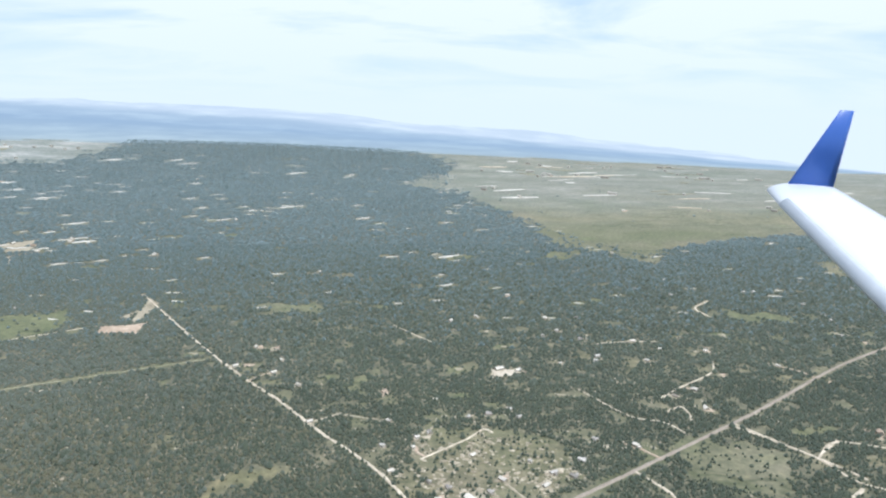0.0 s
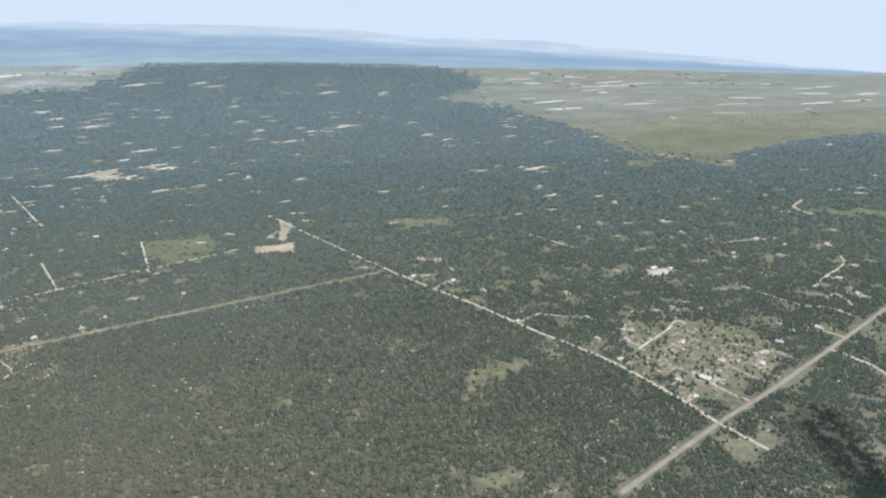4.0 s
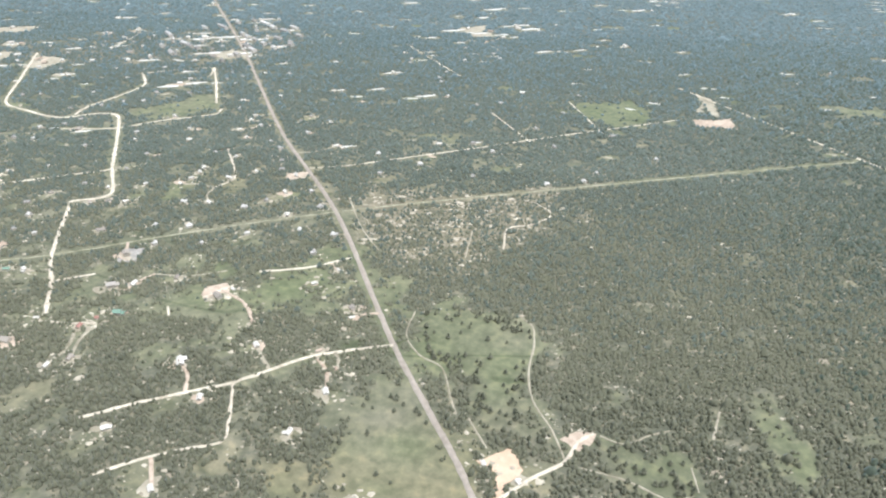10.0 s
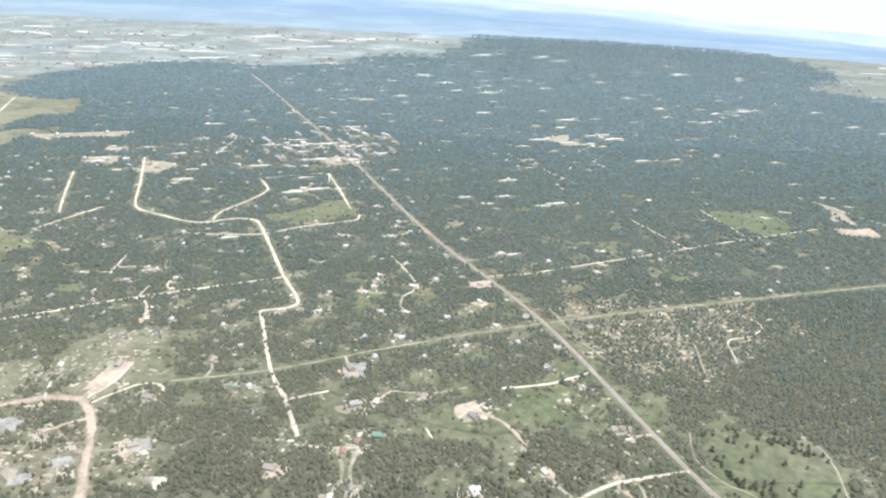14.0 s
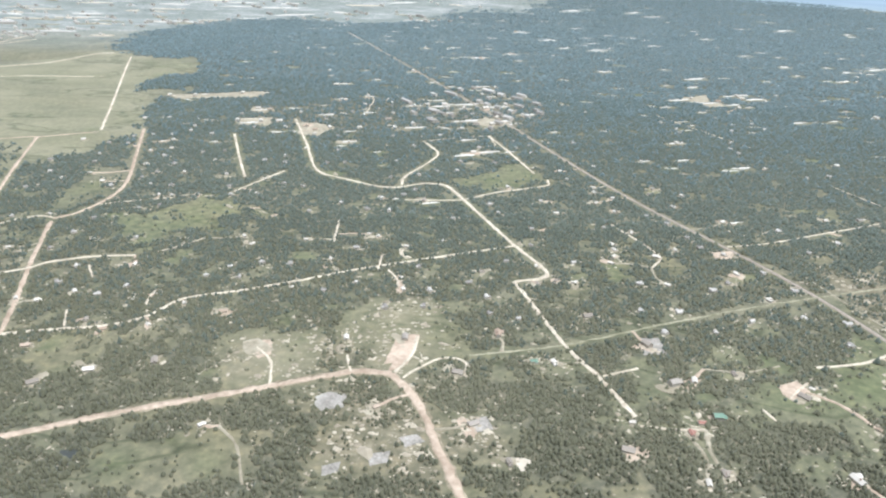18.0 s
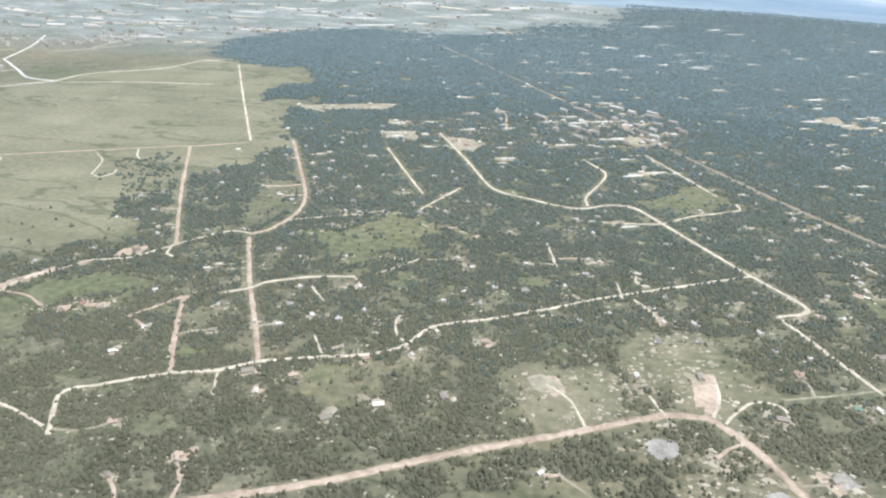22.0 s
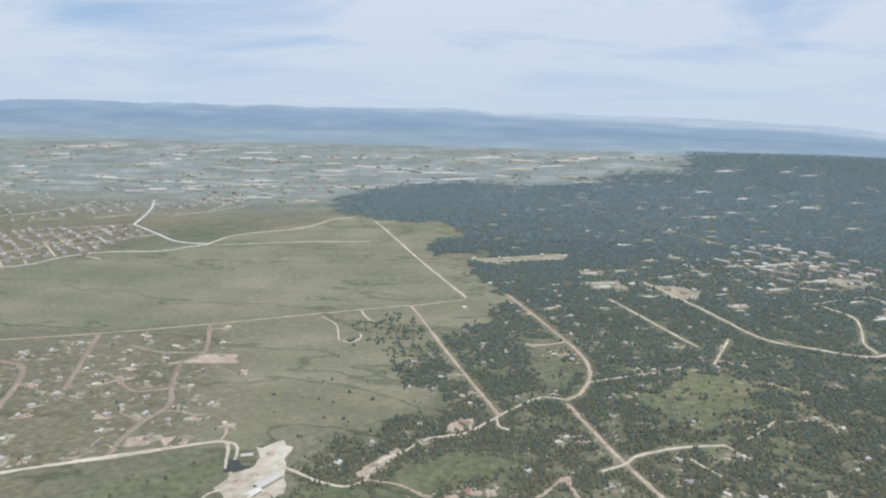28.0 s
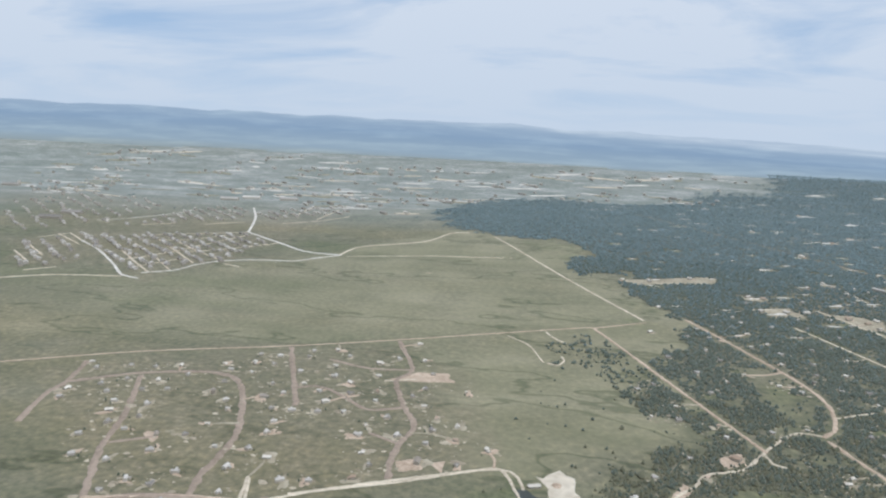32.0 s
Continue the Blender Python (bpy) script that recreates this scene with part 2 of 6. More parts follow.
road("lane", 3, "pale", [(913, 396), (940, 351), (949, 323), (990, 302)])
road("lane", 3.4, "pale", [(825, 344), (836, 322), (837, 296), (839, 277), (854, 258)])
road("lane", 5, "pale", [(846, 253), (884, 278), (945, 319)])
road("lane", 2.6, "pale", [(866, 303), (874, 271), (898, 248)])
road("lane", 2.6, "pale", [(941, 352), (965, 369), (1000, 355), (1044, 338)])
road("lane", 3, "pale", [(880, 437), (898, 451), (940, 480), (951, 503)])
road("lane", 2.2, "pale", [(825, 454), (848, 410), (867, 401), (875, 384)])
road("lane", 2.4, "pale", [(873, 415), (888, 423), (889, 412), (885, 399)])
road("lane", 3.4, "pale", [(1022, 653), (999, 632), (1002, 605)])
road("lane", 3, "pale", [(1029, 296), (1008, 296), (994, 287)])
road("lane", 3, "pale", [(867, 543), (887, 547), (923, 547)])
road("lane", 3, "pale", [(697, 589), (728, 547)])
road("lane", 2.6, "pale", [(704.7, 361.7), (735, 384), (747, 396), (752, 391)])
road("lane", 2, "pale", [(638.8, 407.2), (656.8, 418.4)])
road("lane", 3, "pale", [(1162, 540), (1222, 580)])
road("lane", 2.4, "pale", [(934, 410), (944, 397)])
road("lane", 3.4, "pale", [(911, 393), (928, 370), (941, 351), (954, 327)])
road("lane", 3, "pale", [(943, 354), (966, 371)])
road("dirt_road", 4, "pale", [(-229.3, 698.9), (-191, 616.5), (-159.8, 549.1), (-126.6, 532.7), (-91.7, 522.9), (-65.5, 537.3), (-46.5, 535.6), (-26.1, 501.2), (15.3, 419.6), (36.4, 379.8), (16.8, 367.1)])
road("dirt_road", 3.6, "pale", [(16.8, 367.1), (44.6, 303.8), (62, 275.6), (74.8, 250.9)])
road("lane", 2.4, "pale", [(74.9, 245.6), (89.8, 245.1), (104.1, 247.2)])
road("lane", 2.2, "pale", [(62.4, 278.7), (80.1, 287.9)])
road("dirt_road", 3.6, "pale", [(-316.7, 206.2), (-330, 233.8), (-317.3, 244.6), (-291.2, 260.7), (-270.1, 268.3), (-254.6, 278.9), (-226.4, 288), (-202.1, 293.8), (-185.2, 304.2), (-172.8, 325.2), (-144.5, 337.1), (-113.1, 352.8), (-79.3, 372.5), (13.9, 419.1)])
road("dirt_road", 3.4, "pale", [(-21.7, 686), (1.4, 636.5), (26.1, 578.4)])
road("dirt_road", 3, "pale", [(37.5, 563.5), (36.7, 549.1), (-4.7, 525.8), (-30.7, 505.2), (-74.3, 497.8)])
road("lane", 3, "pale", [(81.4, 469.9), (108.8, 415.9), (101.1, 397.8)])
road("dirt_road", 3.4, "pale", [(-81.2, 649.6), (-64.3, 615), (-83.9, 550.4), (-83.2, 531.2)])
road("dirt_road", 3.6, "pale", [(-269.7, 632.6), (-234.5, 560.2), (-214.7, 522.3)])
road("dirt_road", 4.6, "sand", [(-363.5, 630.9), (-329.8, 555.3), (-304.7, 496.7), (-299.3, 464.5), (-307.3, 431.9), (-318.6, 419.1)])
road("dirt_road", 4.6, "sand", [(-317, 415.1), (-309.2, 396.1), (-288.6, 350.2), (-267.3, 307.1), (-254.7, 279.9)])
road("dirt_road", 4.2, "sand", [(-446.7, 585.1), (-396.8, 472.3), (-357.8, 391)])
road("field_road", 4, "pale", [(-567, 966), (-492, 807), (-401, 616.8)])
road("field_road", 2.4, "sand", [(-863, 405), (-782, 447), (-678, 486), (-605.3, 517.7), (-540.4, 547.5), (-451.7, 585.5), (-446.7, 585.1), (-400.4, 611.5)])
road("field_path", 4, "pale", [(-747, 811), (-733, 866), (-659, 910), (-631, 982), (-608, 992)])
road("dirt_road", 4, "sand", [(-322.5, 332.4), (-303.6, 286.8), (-291.7, 260.6)])
road("lane", 2.4, "sand", [(-333.1, 312.7), (-322.5, 332.4)])
road("dirt_road", 3, "pale", [(-301.9, 341.2), (-288.6, 350.2), (-282.1, 358.8), (-258, 370.4), (-231.3, 375.8)])
road("lane", 2.4, "pale", [(-218.6, 382.2), (-206.3, 393.9), (-196.4, 405.7)])
road("field_road", 2.8, "pale", [(-603.9, 287.6), (-556.4, 308.9), (-503.6, 333.4), (-488.8, 302.5)])
road("estate_road", 5, "dusty", [(-783.1, 326.1), (-795.1, 365.1), (-795.7, 383.9), (-807.3, 420.9)])
road("estate_road", 5, "dusty", [(-795.7, 383.9), (-760.1, 407.8), (-718.9, 420.7), (-697.2, 417.8), (-681.7, 401.8), (-663.9, 364), (-653.9, 333.3), (-652.8, 296), (-648.6, 273.6)])
road("estate_road", 4.6, "dusty", [(-755.2, 404.8), (-734.3, 358.2), (-727.2, 340.2), (-718.3, 310), (-703.9, 280.6), (-693.5, 259.3)])
road("estate_road", 4.6, "dusty", [(-679, 482.4), (-636.9, 382.8)])
road("estate_road", 5, "dusty", [(-711.4, 252.4), (-692.4, 260.2), (-672.1, 271.5), (-645.5, 274.6), (-626.8, 274.8), (-611, 281)])
road("estate_road", 3.4, "dusty", [(-646.2, 410.2), (-633.6, 414.7), (-615.3, 405.3), (-600.4, 392.7), (-590.1, 387.8), (-571.3, 395.3)])
road("estate_road", 4.4, "dusty", [(-601.6, 516), (-578.6, 457.3), (-585.2, 436.4), (-570.9, 396.4), (-559.6, 371.9), (-563.4, 346.8), (-563.2, 326.8), (-560, 310.8)])
road("estate_road", 3, "dusty", [(-641.7, 464.5), (-610.9, 454.1), (-578.9, 457.2)])
road("estate_road", 2.4, "dusty", [(-582.6, 357.5), (-564.1, 348.9)])
road("estate_road", 2.6, "dusty", [(-717.5, 315), (-698, 326.4)])
road("estate_road", 2.6, "dusty", [(-619.2, 259.7), (-621.6, 250.8), (-648.4, 235.7)])
road("estate_road", 2.6, "dusty", [(-639, 233.9), (-634.1, 209.8)])
road("estate_road", 2.6, "dusty", [(-637.9, 207.8), (-613.2, 218.4)])
road("estate_road", 2.6, "pale", [(-593.4, 434.6), (-572.8, 442)])
road("estate_road", 2.6, "pale", [(-629.3, 298.4), (-619.7, 260.6)])
road("lane", 2.4, "pale", [(-491.1, 273.1), (-492.9, 282.6), (-487, 289.1)])
road("lane", 2.6, "pale", [(-472.7, 276.8), (-469.4, 271.6), (-472.7, 261.8), (-475.9, 253.2)])
road("lane", 2.4, "dirt", [(-589.7, 251), (-577.9, 240), (-564.6, 229), (-563.4, 219.3)])
road("dirt_road", 6, "sand", [(-274.8, 165.6), (-240.2, 183), (-201, 198.9), (-149.6, 225), (-111.7, 241.3), (-69, 260.6), (-53.9, 266.5), (-37.7, 266.3)])
road("dirt_road", 6, "sand", [(-37.7, 266.3), (-22.9, 248.9), (-9, 219.2), (-1.8, 205), (15.7, 167.9)])
road("lane", 2.6, "pale", [(-32.1, 263.8), (-25, 274), (-14.7, 283), (-3.7, 280.4), (-2.9, 269.3)])
road("lane", 2.4, "pale", [(-93.2, 251.6), (-99.9, 270.2), (-110.9, 280.8)])
road("lane", 3.6, "pale", [(-36.5, 267.4), (-31.3, 282.2), (-30.7, 299.9)])
road("lane", 2.2, "pale", [(-57.8, 265.7), (-63, 278.9)])
road("track", 2, "dirt", [(486.1, 163), (456.5, 150.6), (451.1, 138.1), (440.9, 130.6)])
road("track", 3.4, "pale", [(302.8, 166.4), (317.4, 180.6), (331.2, 191.7), (336.3, 202.1), (343.1, 208.1)])
road("track", 2, "dirt", [(331.2, 191.7), (326.2, 207.6), (318.1, 224.5), (315.9, 243.8), (318.1, 261.1), (317.2, 276.9), (311.3, 283.2)])
road("track", 1.8, "dirt", [(336.1, 189.1), (353.5, 185.1), (369.2, 177.6), (378, 180.7)])
road("track", 1.6, "dirt", [(380.3, 182.4), (379.7, 194.5)])
road("track", 1.6, "dirt", [(257.5, 279.8), (256.2, 260.9), (265.1, 246.9), (276.1, 240.2), (283, 219.7), (286, 211)])
road("track", 1.8, "dirt", [(291.3, 209.9), (300.2, 194.1)])
road("track", 1.8, "dirt", [(193.6, 399.6), (211.9, 357.8), (227.7, 333.5)])
road("track", 2, "dirt", [(277.8, 334.3), (279.3, 366.7)])
road("track", 2.4, "pale", [(299, 347.3), (301, 372.8), (316, 380.5), (327.5, 396.6), (317, 411.1)])
road("lane", 3.2, "pale", [(229.6, 119.7), (251.1, 131.9), (268.5, 142.3), (286.8, 153.8), (301.1, 159.8)])
road("lane", 3.2, "pale", [(131.9, 186.5), (150.8, 198), (175.5, 210.8), (186.3, 216.2), (213, 237), (229.8, 244.6), (251.4, 252.2)])
road("lane", 2.4, "pale", [(186.7, 215.1), (194.6, 189.1), (194.3, 181.8), (182.2, 176.8), (167.1, 169), (153.5, 159.8)])
road("lane", 2.6, "pale", [(167.5, 302), (193.2, 310.4), (214, 323.5)])
road("track", 2, "dirt", [(391, 210.5), (397.2, 227.8)])
road("track", 1.6, "dirt", [(408.4, 147.6), (428.3, 150)])
road("track", 1.6, "dirt", [(411.8, 137.7), (417.2, 147.5)])
road("track", 1.6, "dirt", [(367.9, 166.8), (370.9, 155.3)])
road("track", 1.6, "dirt", [(339.5, 145.2), (341.2, 136)])
road("track", 2, "dirt", [(339, 119.3), (342.7, 127.6)])
road("lane", 3, "pale", [(346.5, 630.7), (371.1, 550.5)])
road("lane", 2.6, "pale", [(276.1, 589.6), (312.5, 520.2)])
road("lane", 3, "pale", [(159, 831), (239.8, 696.4)])
road("lane", 3, "pale", [(41, 878), (65, 832)])
road("lane", 3, "pale", [(-113.8, 448.7), (-106.5, 410)])
road("lane", 2.4, "pale", [(-253.1, 359.1), (-240.6, 343.6)])
road("lane", 2.4, "pale", [(-194.8, 330), (-191.3, 316.5), (-184.1, 307)])
road("lane", 2, "pale", [(-234.4, 307.6), (-224.8, 290.8)])
road("lane", 3, "pale", [(-263.8, 247.7), (-270.6, 268.2)])
road("lane", 3, "pale", [(-352.5, 221.3), (-337.1, 216.9), (-322.3, 211)])
road("lane", 3, "pale", [(-301.3, 448), (-278.5, 459.1), (-252.4, 469.9)])
road("lane", 2.4, "pale", [(-517.6, 549.2), (-499.5, 529.6), (-487.2, 494.7)])
meadow("eastmeadow", [(738, 1439), (867, 1315), (944, 1103), (927, 950), (929, 878), (984, 851), (1025, 796), (1067, 849), (1100, 915), (1195, 916), (1319, 982), (1555, 963), (2009, 1450), (921, 1790), (863, 1585)])
meadow("m", [(246.7, 233.8), (265, 224.7), (283.4, 188.5), (296.2, 166.1), (294.6, 157.5), (265.1, 153.6), (247.8, 159.5), (243.2, 179.7), (241.6, 199.3)])
meadow("m", [(263.3, 280.7), (286.6, 281.9), (315.4, 286.3), (326.3, 262.3), (319.8, 244.4), (314.8, 220.4), (324.5, 200.6), (310.3, 198.7), (293.7, 210.3), (280.5, 238.8), (264.7, 249), (257.9, 265.7)])
meadow("m", [(338.7, 202.4), (371.8, 203.2), (380.7, 191.5), (375.8, 179), (349.2, 178.6)])
meadow("m", [(358.3, 165.6), (379.7, 168.2), (391.8, 137.6), (381.9, 133), (370.6, 141.9)])
meadow("m", [(413.3, 240.3), (419, 226.1), (419.9, 199.3), (413, 198.5), (410.8, 218)])
meadow("m", [(210.7, 172), (234.2, 178.4), (241.5, 164.4), (233.8, 149.3), (222.3, 150.5)])
meadow("m", [(-135.2, 290.4), (-80.2, 299.1), (-72, 274.9), (-95.3, 257), (-116.1, 253.6)])
meadow("m", [(-82, 322.1), (-20.2, 327.2), (-1.1, 288), (-16.7, 271.1), (-35.2, 267.6), (-69.5, 290.3)])
meadow("m", [(-19.8, 241.8), (9.5, 247.4), (25.4, 229.1), (22.1, 209.6), (-1.8, 205)])
meadow("m", [(-63.4, 222.7), (-26.8, 236.7), (-6.1, 204.2), (-55.2, 195.1)])
meadow("m", [(-151.5, 204), (-93.5, 217.4), (-77.1, 194.1), (-128.5, 182.1)])
meadow("m", [(-230.8, 273.6), (-196.3, 281.7), (-185.7, 262.1), (-212.9, 253)])
meadow("g", [(-270, 426.7), (-241.9, 459.5), (-204.3, 478), (-194.3, 428.2), (-241.8, 404.4)])
meadow("g", [(-34.2, 563), (19.3, 603), (28, 564.1), (-22.9, 528.1)])
meadow("m", [(-227.4, 261.5), (-222.8, 285.3), (-192.7, 288.1), (-186.9, 268.6), (-194.9, 254.7), (-216.9, 250.9)])
meadow("g", [(-263.5, 417.5), (-251.3, 448.5), (-206.6, 477.2), (-195.5, 454.5), (-207.1, 423.4), (-249.8, 408.4)])
meadow("m", [(-526, 949), (-474, 989), (-445, 924), (-464, 844)])
meadow("g", [(-407.3, 317.6), (-375.6, 347), (-344.9, 347.3), (-369.4, 315.1), (-398.5, 301.5)])
meadow("g", [(-262.3, 442.3), (-200, 449.6), (-210, 413.1), (-258.5, 401.2)])
meadow("m", [(-349.5, 530.6), (-318.9, 511.7), (-308.3, 471.6), (-314.2, 427), (-332.2, 432.3)])
meadow("g", [(346.5, 630.7), (406.4, 638.9), (417.1, 610.2), (393.1, 569.5), (364.5, 574.6)])
meadow("g", [(565, 654), (619, 653), (642, 628), (616, 614)])
meadow("g", [(663, 478), (681, 475), (667, 445)])
meadow("g", [(759, 837), (818, 838), (798, 817)])
meadow("g", [(910, 855), (952, 858), (930, 824), (882, 822)])
meadow("g", [(1017, 622), (1100, 602), (1071, 584), (1012, 603)])
meadow("m", [(1232, 791), (1339, 797), (1291, 721), (1222, 730)])
meadow("m", [(710, 402), (786, 388), (794, 339), (727.1, 293.6), (691.6, 341.7)])
meadow("m", [(864, 382), (929, 358), (904, 314), (849, 335)])
meadow("m", [(577.1, 322.2), (595.8, 349.8), (631.7, 363.3), (622.1, 347.8), (590.6, 326.6)])
meadow("m", [(570.8, 262), (598.1, 264.1), (596.3, 248.7), (575.2, 246.4)])
meadow("g", [(553.6, 386.9), (571.9, 388.9), (566.2, 375.2)])
meadow("g", [(-42.7, 559.7), (9.9, 591.1), (30.9, 553.9), (-19.6, 525.8)])
meadow("g", [(221.5, 518.9), (262.9, 529.2), (247.5, 503)])
meadow("g", [(177.4, 291), (202.8, 309.6), (200.7, 275.9), (184.4, 273.6)])
meadow("m", [(-72.7, 299.7), (-20.2, 310.5), (-4.8, 289.2), (-30.2, 266), (-50.4, 268.9)])
meadow("g", [(69.9, 400.6), (84.8, 402.2), (88.6, 373.4), (75.2, 375.9)])
meadow("m", [(155.4, 283.3), (177.4, 291), (180.4, 256.3), (158.6, 261.5)])
bare("pink", [(296.7, 187.1), (309.4, 196.3), (315, 184.9), (307.8, 176.3), (308.3, 169.1), (304.4, 170), (304.6, 182)])
bare("sand", [(329, 202.9), (335.8, 208.8), (344.3, 208.2), (343.4, 203), (336.7, 197.2)])
bare("dirt", [(218, 933), (249, 956), (244, 914), (222, 903)])
bare("dirt", [(466, 679), (475, 665), (464, 614.5), (457.5, 616.9), (469.3, 643.4)])
bare("dirt", [(-225.7, 685.2), (-200, 690.6), (-188.8, 663.3), (-207.5, 652.8)])
bare("sand", [(142, 427.5), (157.3, 431.5), (156.6, 419.8), (144.3, 416.3)])
bare("sand", [(-116.7, 285.1), (-105.8, 288.4), (-100.5, 274.9), (-106.6, 271.5), (-113, 277.9)])
bare("sand", [(-37.2, 298.2), (-31.4, 301.4), (-30.1, 287.3), (-34.1, 277.9), (-37.2, 275.5), (-34, 287.6)])
bare("rock", [(-0.2, 236.3), (9.4, 241.8), (14, 233.7), (4.6, 230.2)])
bare("rock", [(84.8, 314.9), (93.6, 316.6), (93.1, 301.9), (84.7, 300.2)])
bare("rock", [(-67.8, 242.7), (-56.1, 248.8), (-54.4, 239.2), (-63.7, 235.6)])
bare("sand", [(-56.1, 375.3), (-51.8, 361), (-44.6, 344.8), (-50.1, 347.2)])
bare("sand", [(-388.7, 376.6), (-372.9, 386.7), (-373.3, 372.8), (-384.2, 367.3)])
bare("dirt", [(-209.9, 681.5), (-178.9, 677.1), (-188.8, 643.3), (-211, 646.4)])
bare("dirt", [(-400, 774), (-303, 811), (-304, 787), (-393, 756)])
bare("white", [(768, 491), (794, 489), (779, 477), (767, 475)])
bare("dirt", [(227, 897), (256, 910), (260, 888), (234, 881)])
bare("sand", [(449.5, 596.1), (485.2, 595.2), (480.6, 577.3), (453.3, 577.5)])
bare("sand", [(143.8, 284.1), (153.3, 287.7), (155, 276.3), (145.4, 275)])
road("lane", 3.6, "pale", [(-463.6, 313.3), (-454, 308.9), (-444.7, 304.2), (-428.9, 302.3), (-421.1, 310.1), (-418, 328), (-406.6, 341.9), (-397.7, 356.2), (-375.7, 368.7), (-360.1, 390), (-347.1, 407), (-332.1, 421.3), (-315.4, 420.1)])
road("lane", 3, "pale", [(-360.2, 388.6), (-357.7, 379.2), (-351.6, 376.5)])
road("field_road", 3, "pale", [(-509.1, 334.1), (-550.9, 314.1), (-587.5, 295.6), (-611.3, 281.2), (-618.1, 277)])
road("field_road", 3, "pale", [(-509.1, 334.1), (-503.7, 332.3), (-493.7, 307.1)])
road("field_road", 4, "sand", [(-618.1, 277), (-655.8, 275), (-696.5, 263.8)])
road("lane", 3, "pale", [(-628.1, 297.1), (-621.5, 277.2), (-617.8, 260.3)])
road("lane", 3.4, "pale", [(-187.4, 542.2), (-210.7, 489.5)])
road("lane", 3.4, "sand", [(-319.8, 332.7), (-316.4, 316.6), (-308.3, 296.6), (-301.5, 277.8)])
road("lane", 2.6, "sand", [(-319.8, 332.7), (-332, 316.6), (-340.8, 302.1)])
road("lane", 3, "pale", [(-569.9, 233.4), (-582.9, 245.6), (-581.7, 253.1), (-571.6, 260.8)])
road("field_path", 2.2, "pale", [(-735, 806), (-686, 814), (-624, 826), (-566, 831), (-544, 836)])
road("lane", 3, "pale", [(-484, 494), (-477, 492), (-472, 502), (-474, 510)])
road("lane", 3, "pale", [(-487, 566), (-479, 550), (-470, 540)])
lots("sand", [(-556, 833, 6.0), (-535, 838, 3.0), (-620, 742, 4.0)])
road("street", 4, "bright", [(-1102, 813), (-1047, 769), (-981, 703), (-938, 656), (-912, 645)])
road("street", 3, "pale", [(-1045, 803), (-971, 726), (-918, 673)])
road("street", 3, "pale", [(-1028, 819), (-954, 746), (-903, 690)])
road("street", 3, "pale", [(-1055, 891), (-978, 816), (-897, 730)])
road("street", 3.4, "pale", [(-1013, 875), (-940, 809), (-870, 750)])
road("street", 3.4, "pale", [(-1048, 880), (-1005, 908), (-930, 949)])
road("street", 3, "pale", [(-948, 827), (-932, 881), (-920, 928)])
road("street", 3.4, "pale", [(-939, 789), (-896, 826), (-852, 878)])
road("street", 5, "bright", [(-930, 949), (-852, 878), (-797, 827), (-746, 810)])
road("street", 5, "bright", [(-930, 949), (-973, 1068), (-1019, 1163)])
road("street", 4, "pale", [(-1044, 609), (-1000, 636), (-934, 649)])
road("street", 4, "bright", [(-924, 669), (-897, 692), (-889, 725), (-870, 750), (-838, 765), (-789, 769), (-768, 790), (-744, 811)])
road("street", 3, "pale", [(-862, 736), (-835, 724)])
road("street", 4.5, "bright", [(-1181, 954), (-1148, 993), (-1111, 1059), (-1101, 1115)])
road("street", 4, "pale", [(-1101, 947), (-1065, 980)])
road("street", 4, "pale", [(-1022, 988), (-974, 1029)])
road("street", 3.4, "pale", [(-1165, 809), (-1153, 832), (-1146, 849), (-1102, 813)])
road("street", 3, "pale", [(-1159, 843), (-1088, 789)])
road("street", 3, "pale", [(-1148, 772), (-1080, 715)])
road("street", 3, "pale", [(-1130, 729), (-1080, 688)])
road("street", 4, "pale", [(-1046, 644), (-1026, 668)])
road("street", 4, "pale", [(-911, 1032), (-866, 1064), (-826, 1119)])
road("street", 3, "pale", [(-918, 1097), (-923, 1212)])
road("street", 3, "pale", [(-870, 1074), (-868, 1187)])
road("street", 3, "pale", [(-983, 722), (-956, 779), (-946, 824)])
road("street", 3, "pale", [(-952, 687), (-923, 749)])
road("street", 3, "pale", [(-1020, 853), (-981, 864), (-948, 914)])
road("lane", 2.4, "pale", [(-68, 373), (-70.7, 401.8)])
road("lane", 2.4, "pale", [(-59.9, 413.2), (-59.3, 399.7), (-52.7, 390.7)])
road("lane", 2.6, "pale", [(-50.6, 352.2), (-56.3, 366.4), (-61.9, 373.5)])
road("lane", 2.6, "pale", [(-55.4, 411.3), (-58.1, 399.7), (-50.4, 391.9)])
road("lane", 2, "dirt", [(112.3, 292.2), (131.8, 292.9), (149.8, 300.5)])
road("lane", 2.4, "pale", [(147.5, 275.6), (163.5, 293.4)])
road("lane", 2, "pale", [(132.6, 265.1), (136.4, 257.9)])
meadow("field", [(-1314, 926), (-1185, 993), (-1046, 1204), (-743, 1175), (-666, 1029), (-571, 977), (-477, 772), (-405.3, 626.5), (-448.7, 587.4), (-483.9, 554), (-488.8, 497.6), (-470.3, 490.7), (-445.4, 475.2), (-432.3, 438.4), (-412.6, 417.8), (-387.8, 409.4), (-394.7, 390.3), (-426.3, 360), (-428.4, 346), (-447, 321.5), (-464.1, 316.1), (-449.5, 298.4), (-455, 281.5), (-473.3, 255.5), (-505.4, 242.3), (-526.2, 230.6), (-563.4, 205.8), (-623.9, 186)])
meadow("m", [(-408.7, 316.9), (-388.7, 334.9), (-383.5, 314.7), (-389.5, 283.8), (-372.9, 268.1), (-385.1, 260.1), (-410, 281.6)])
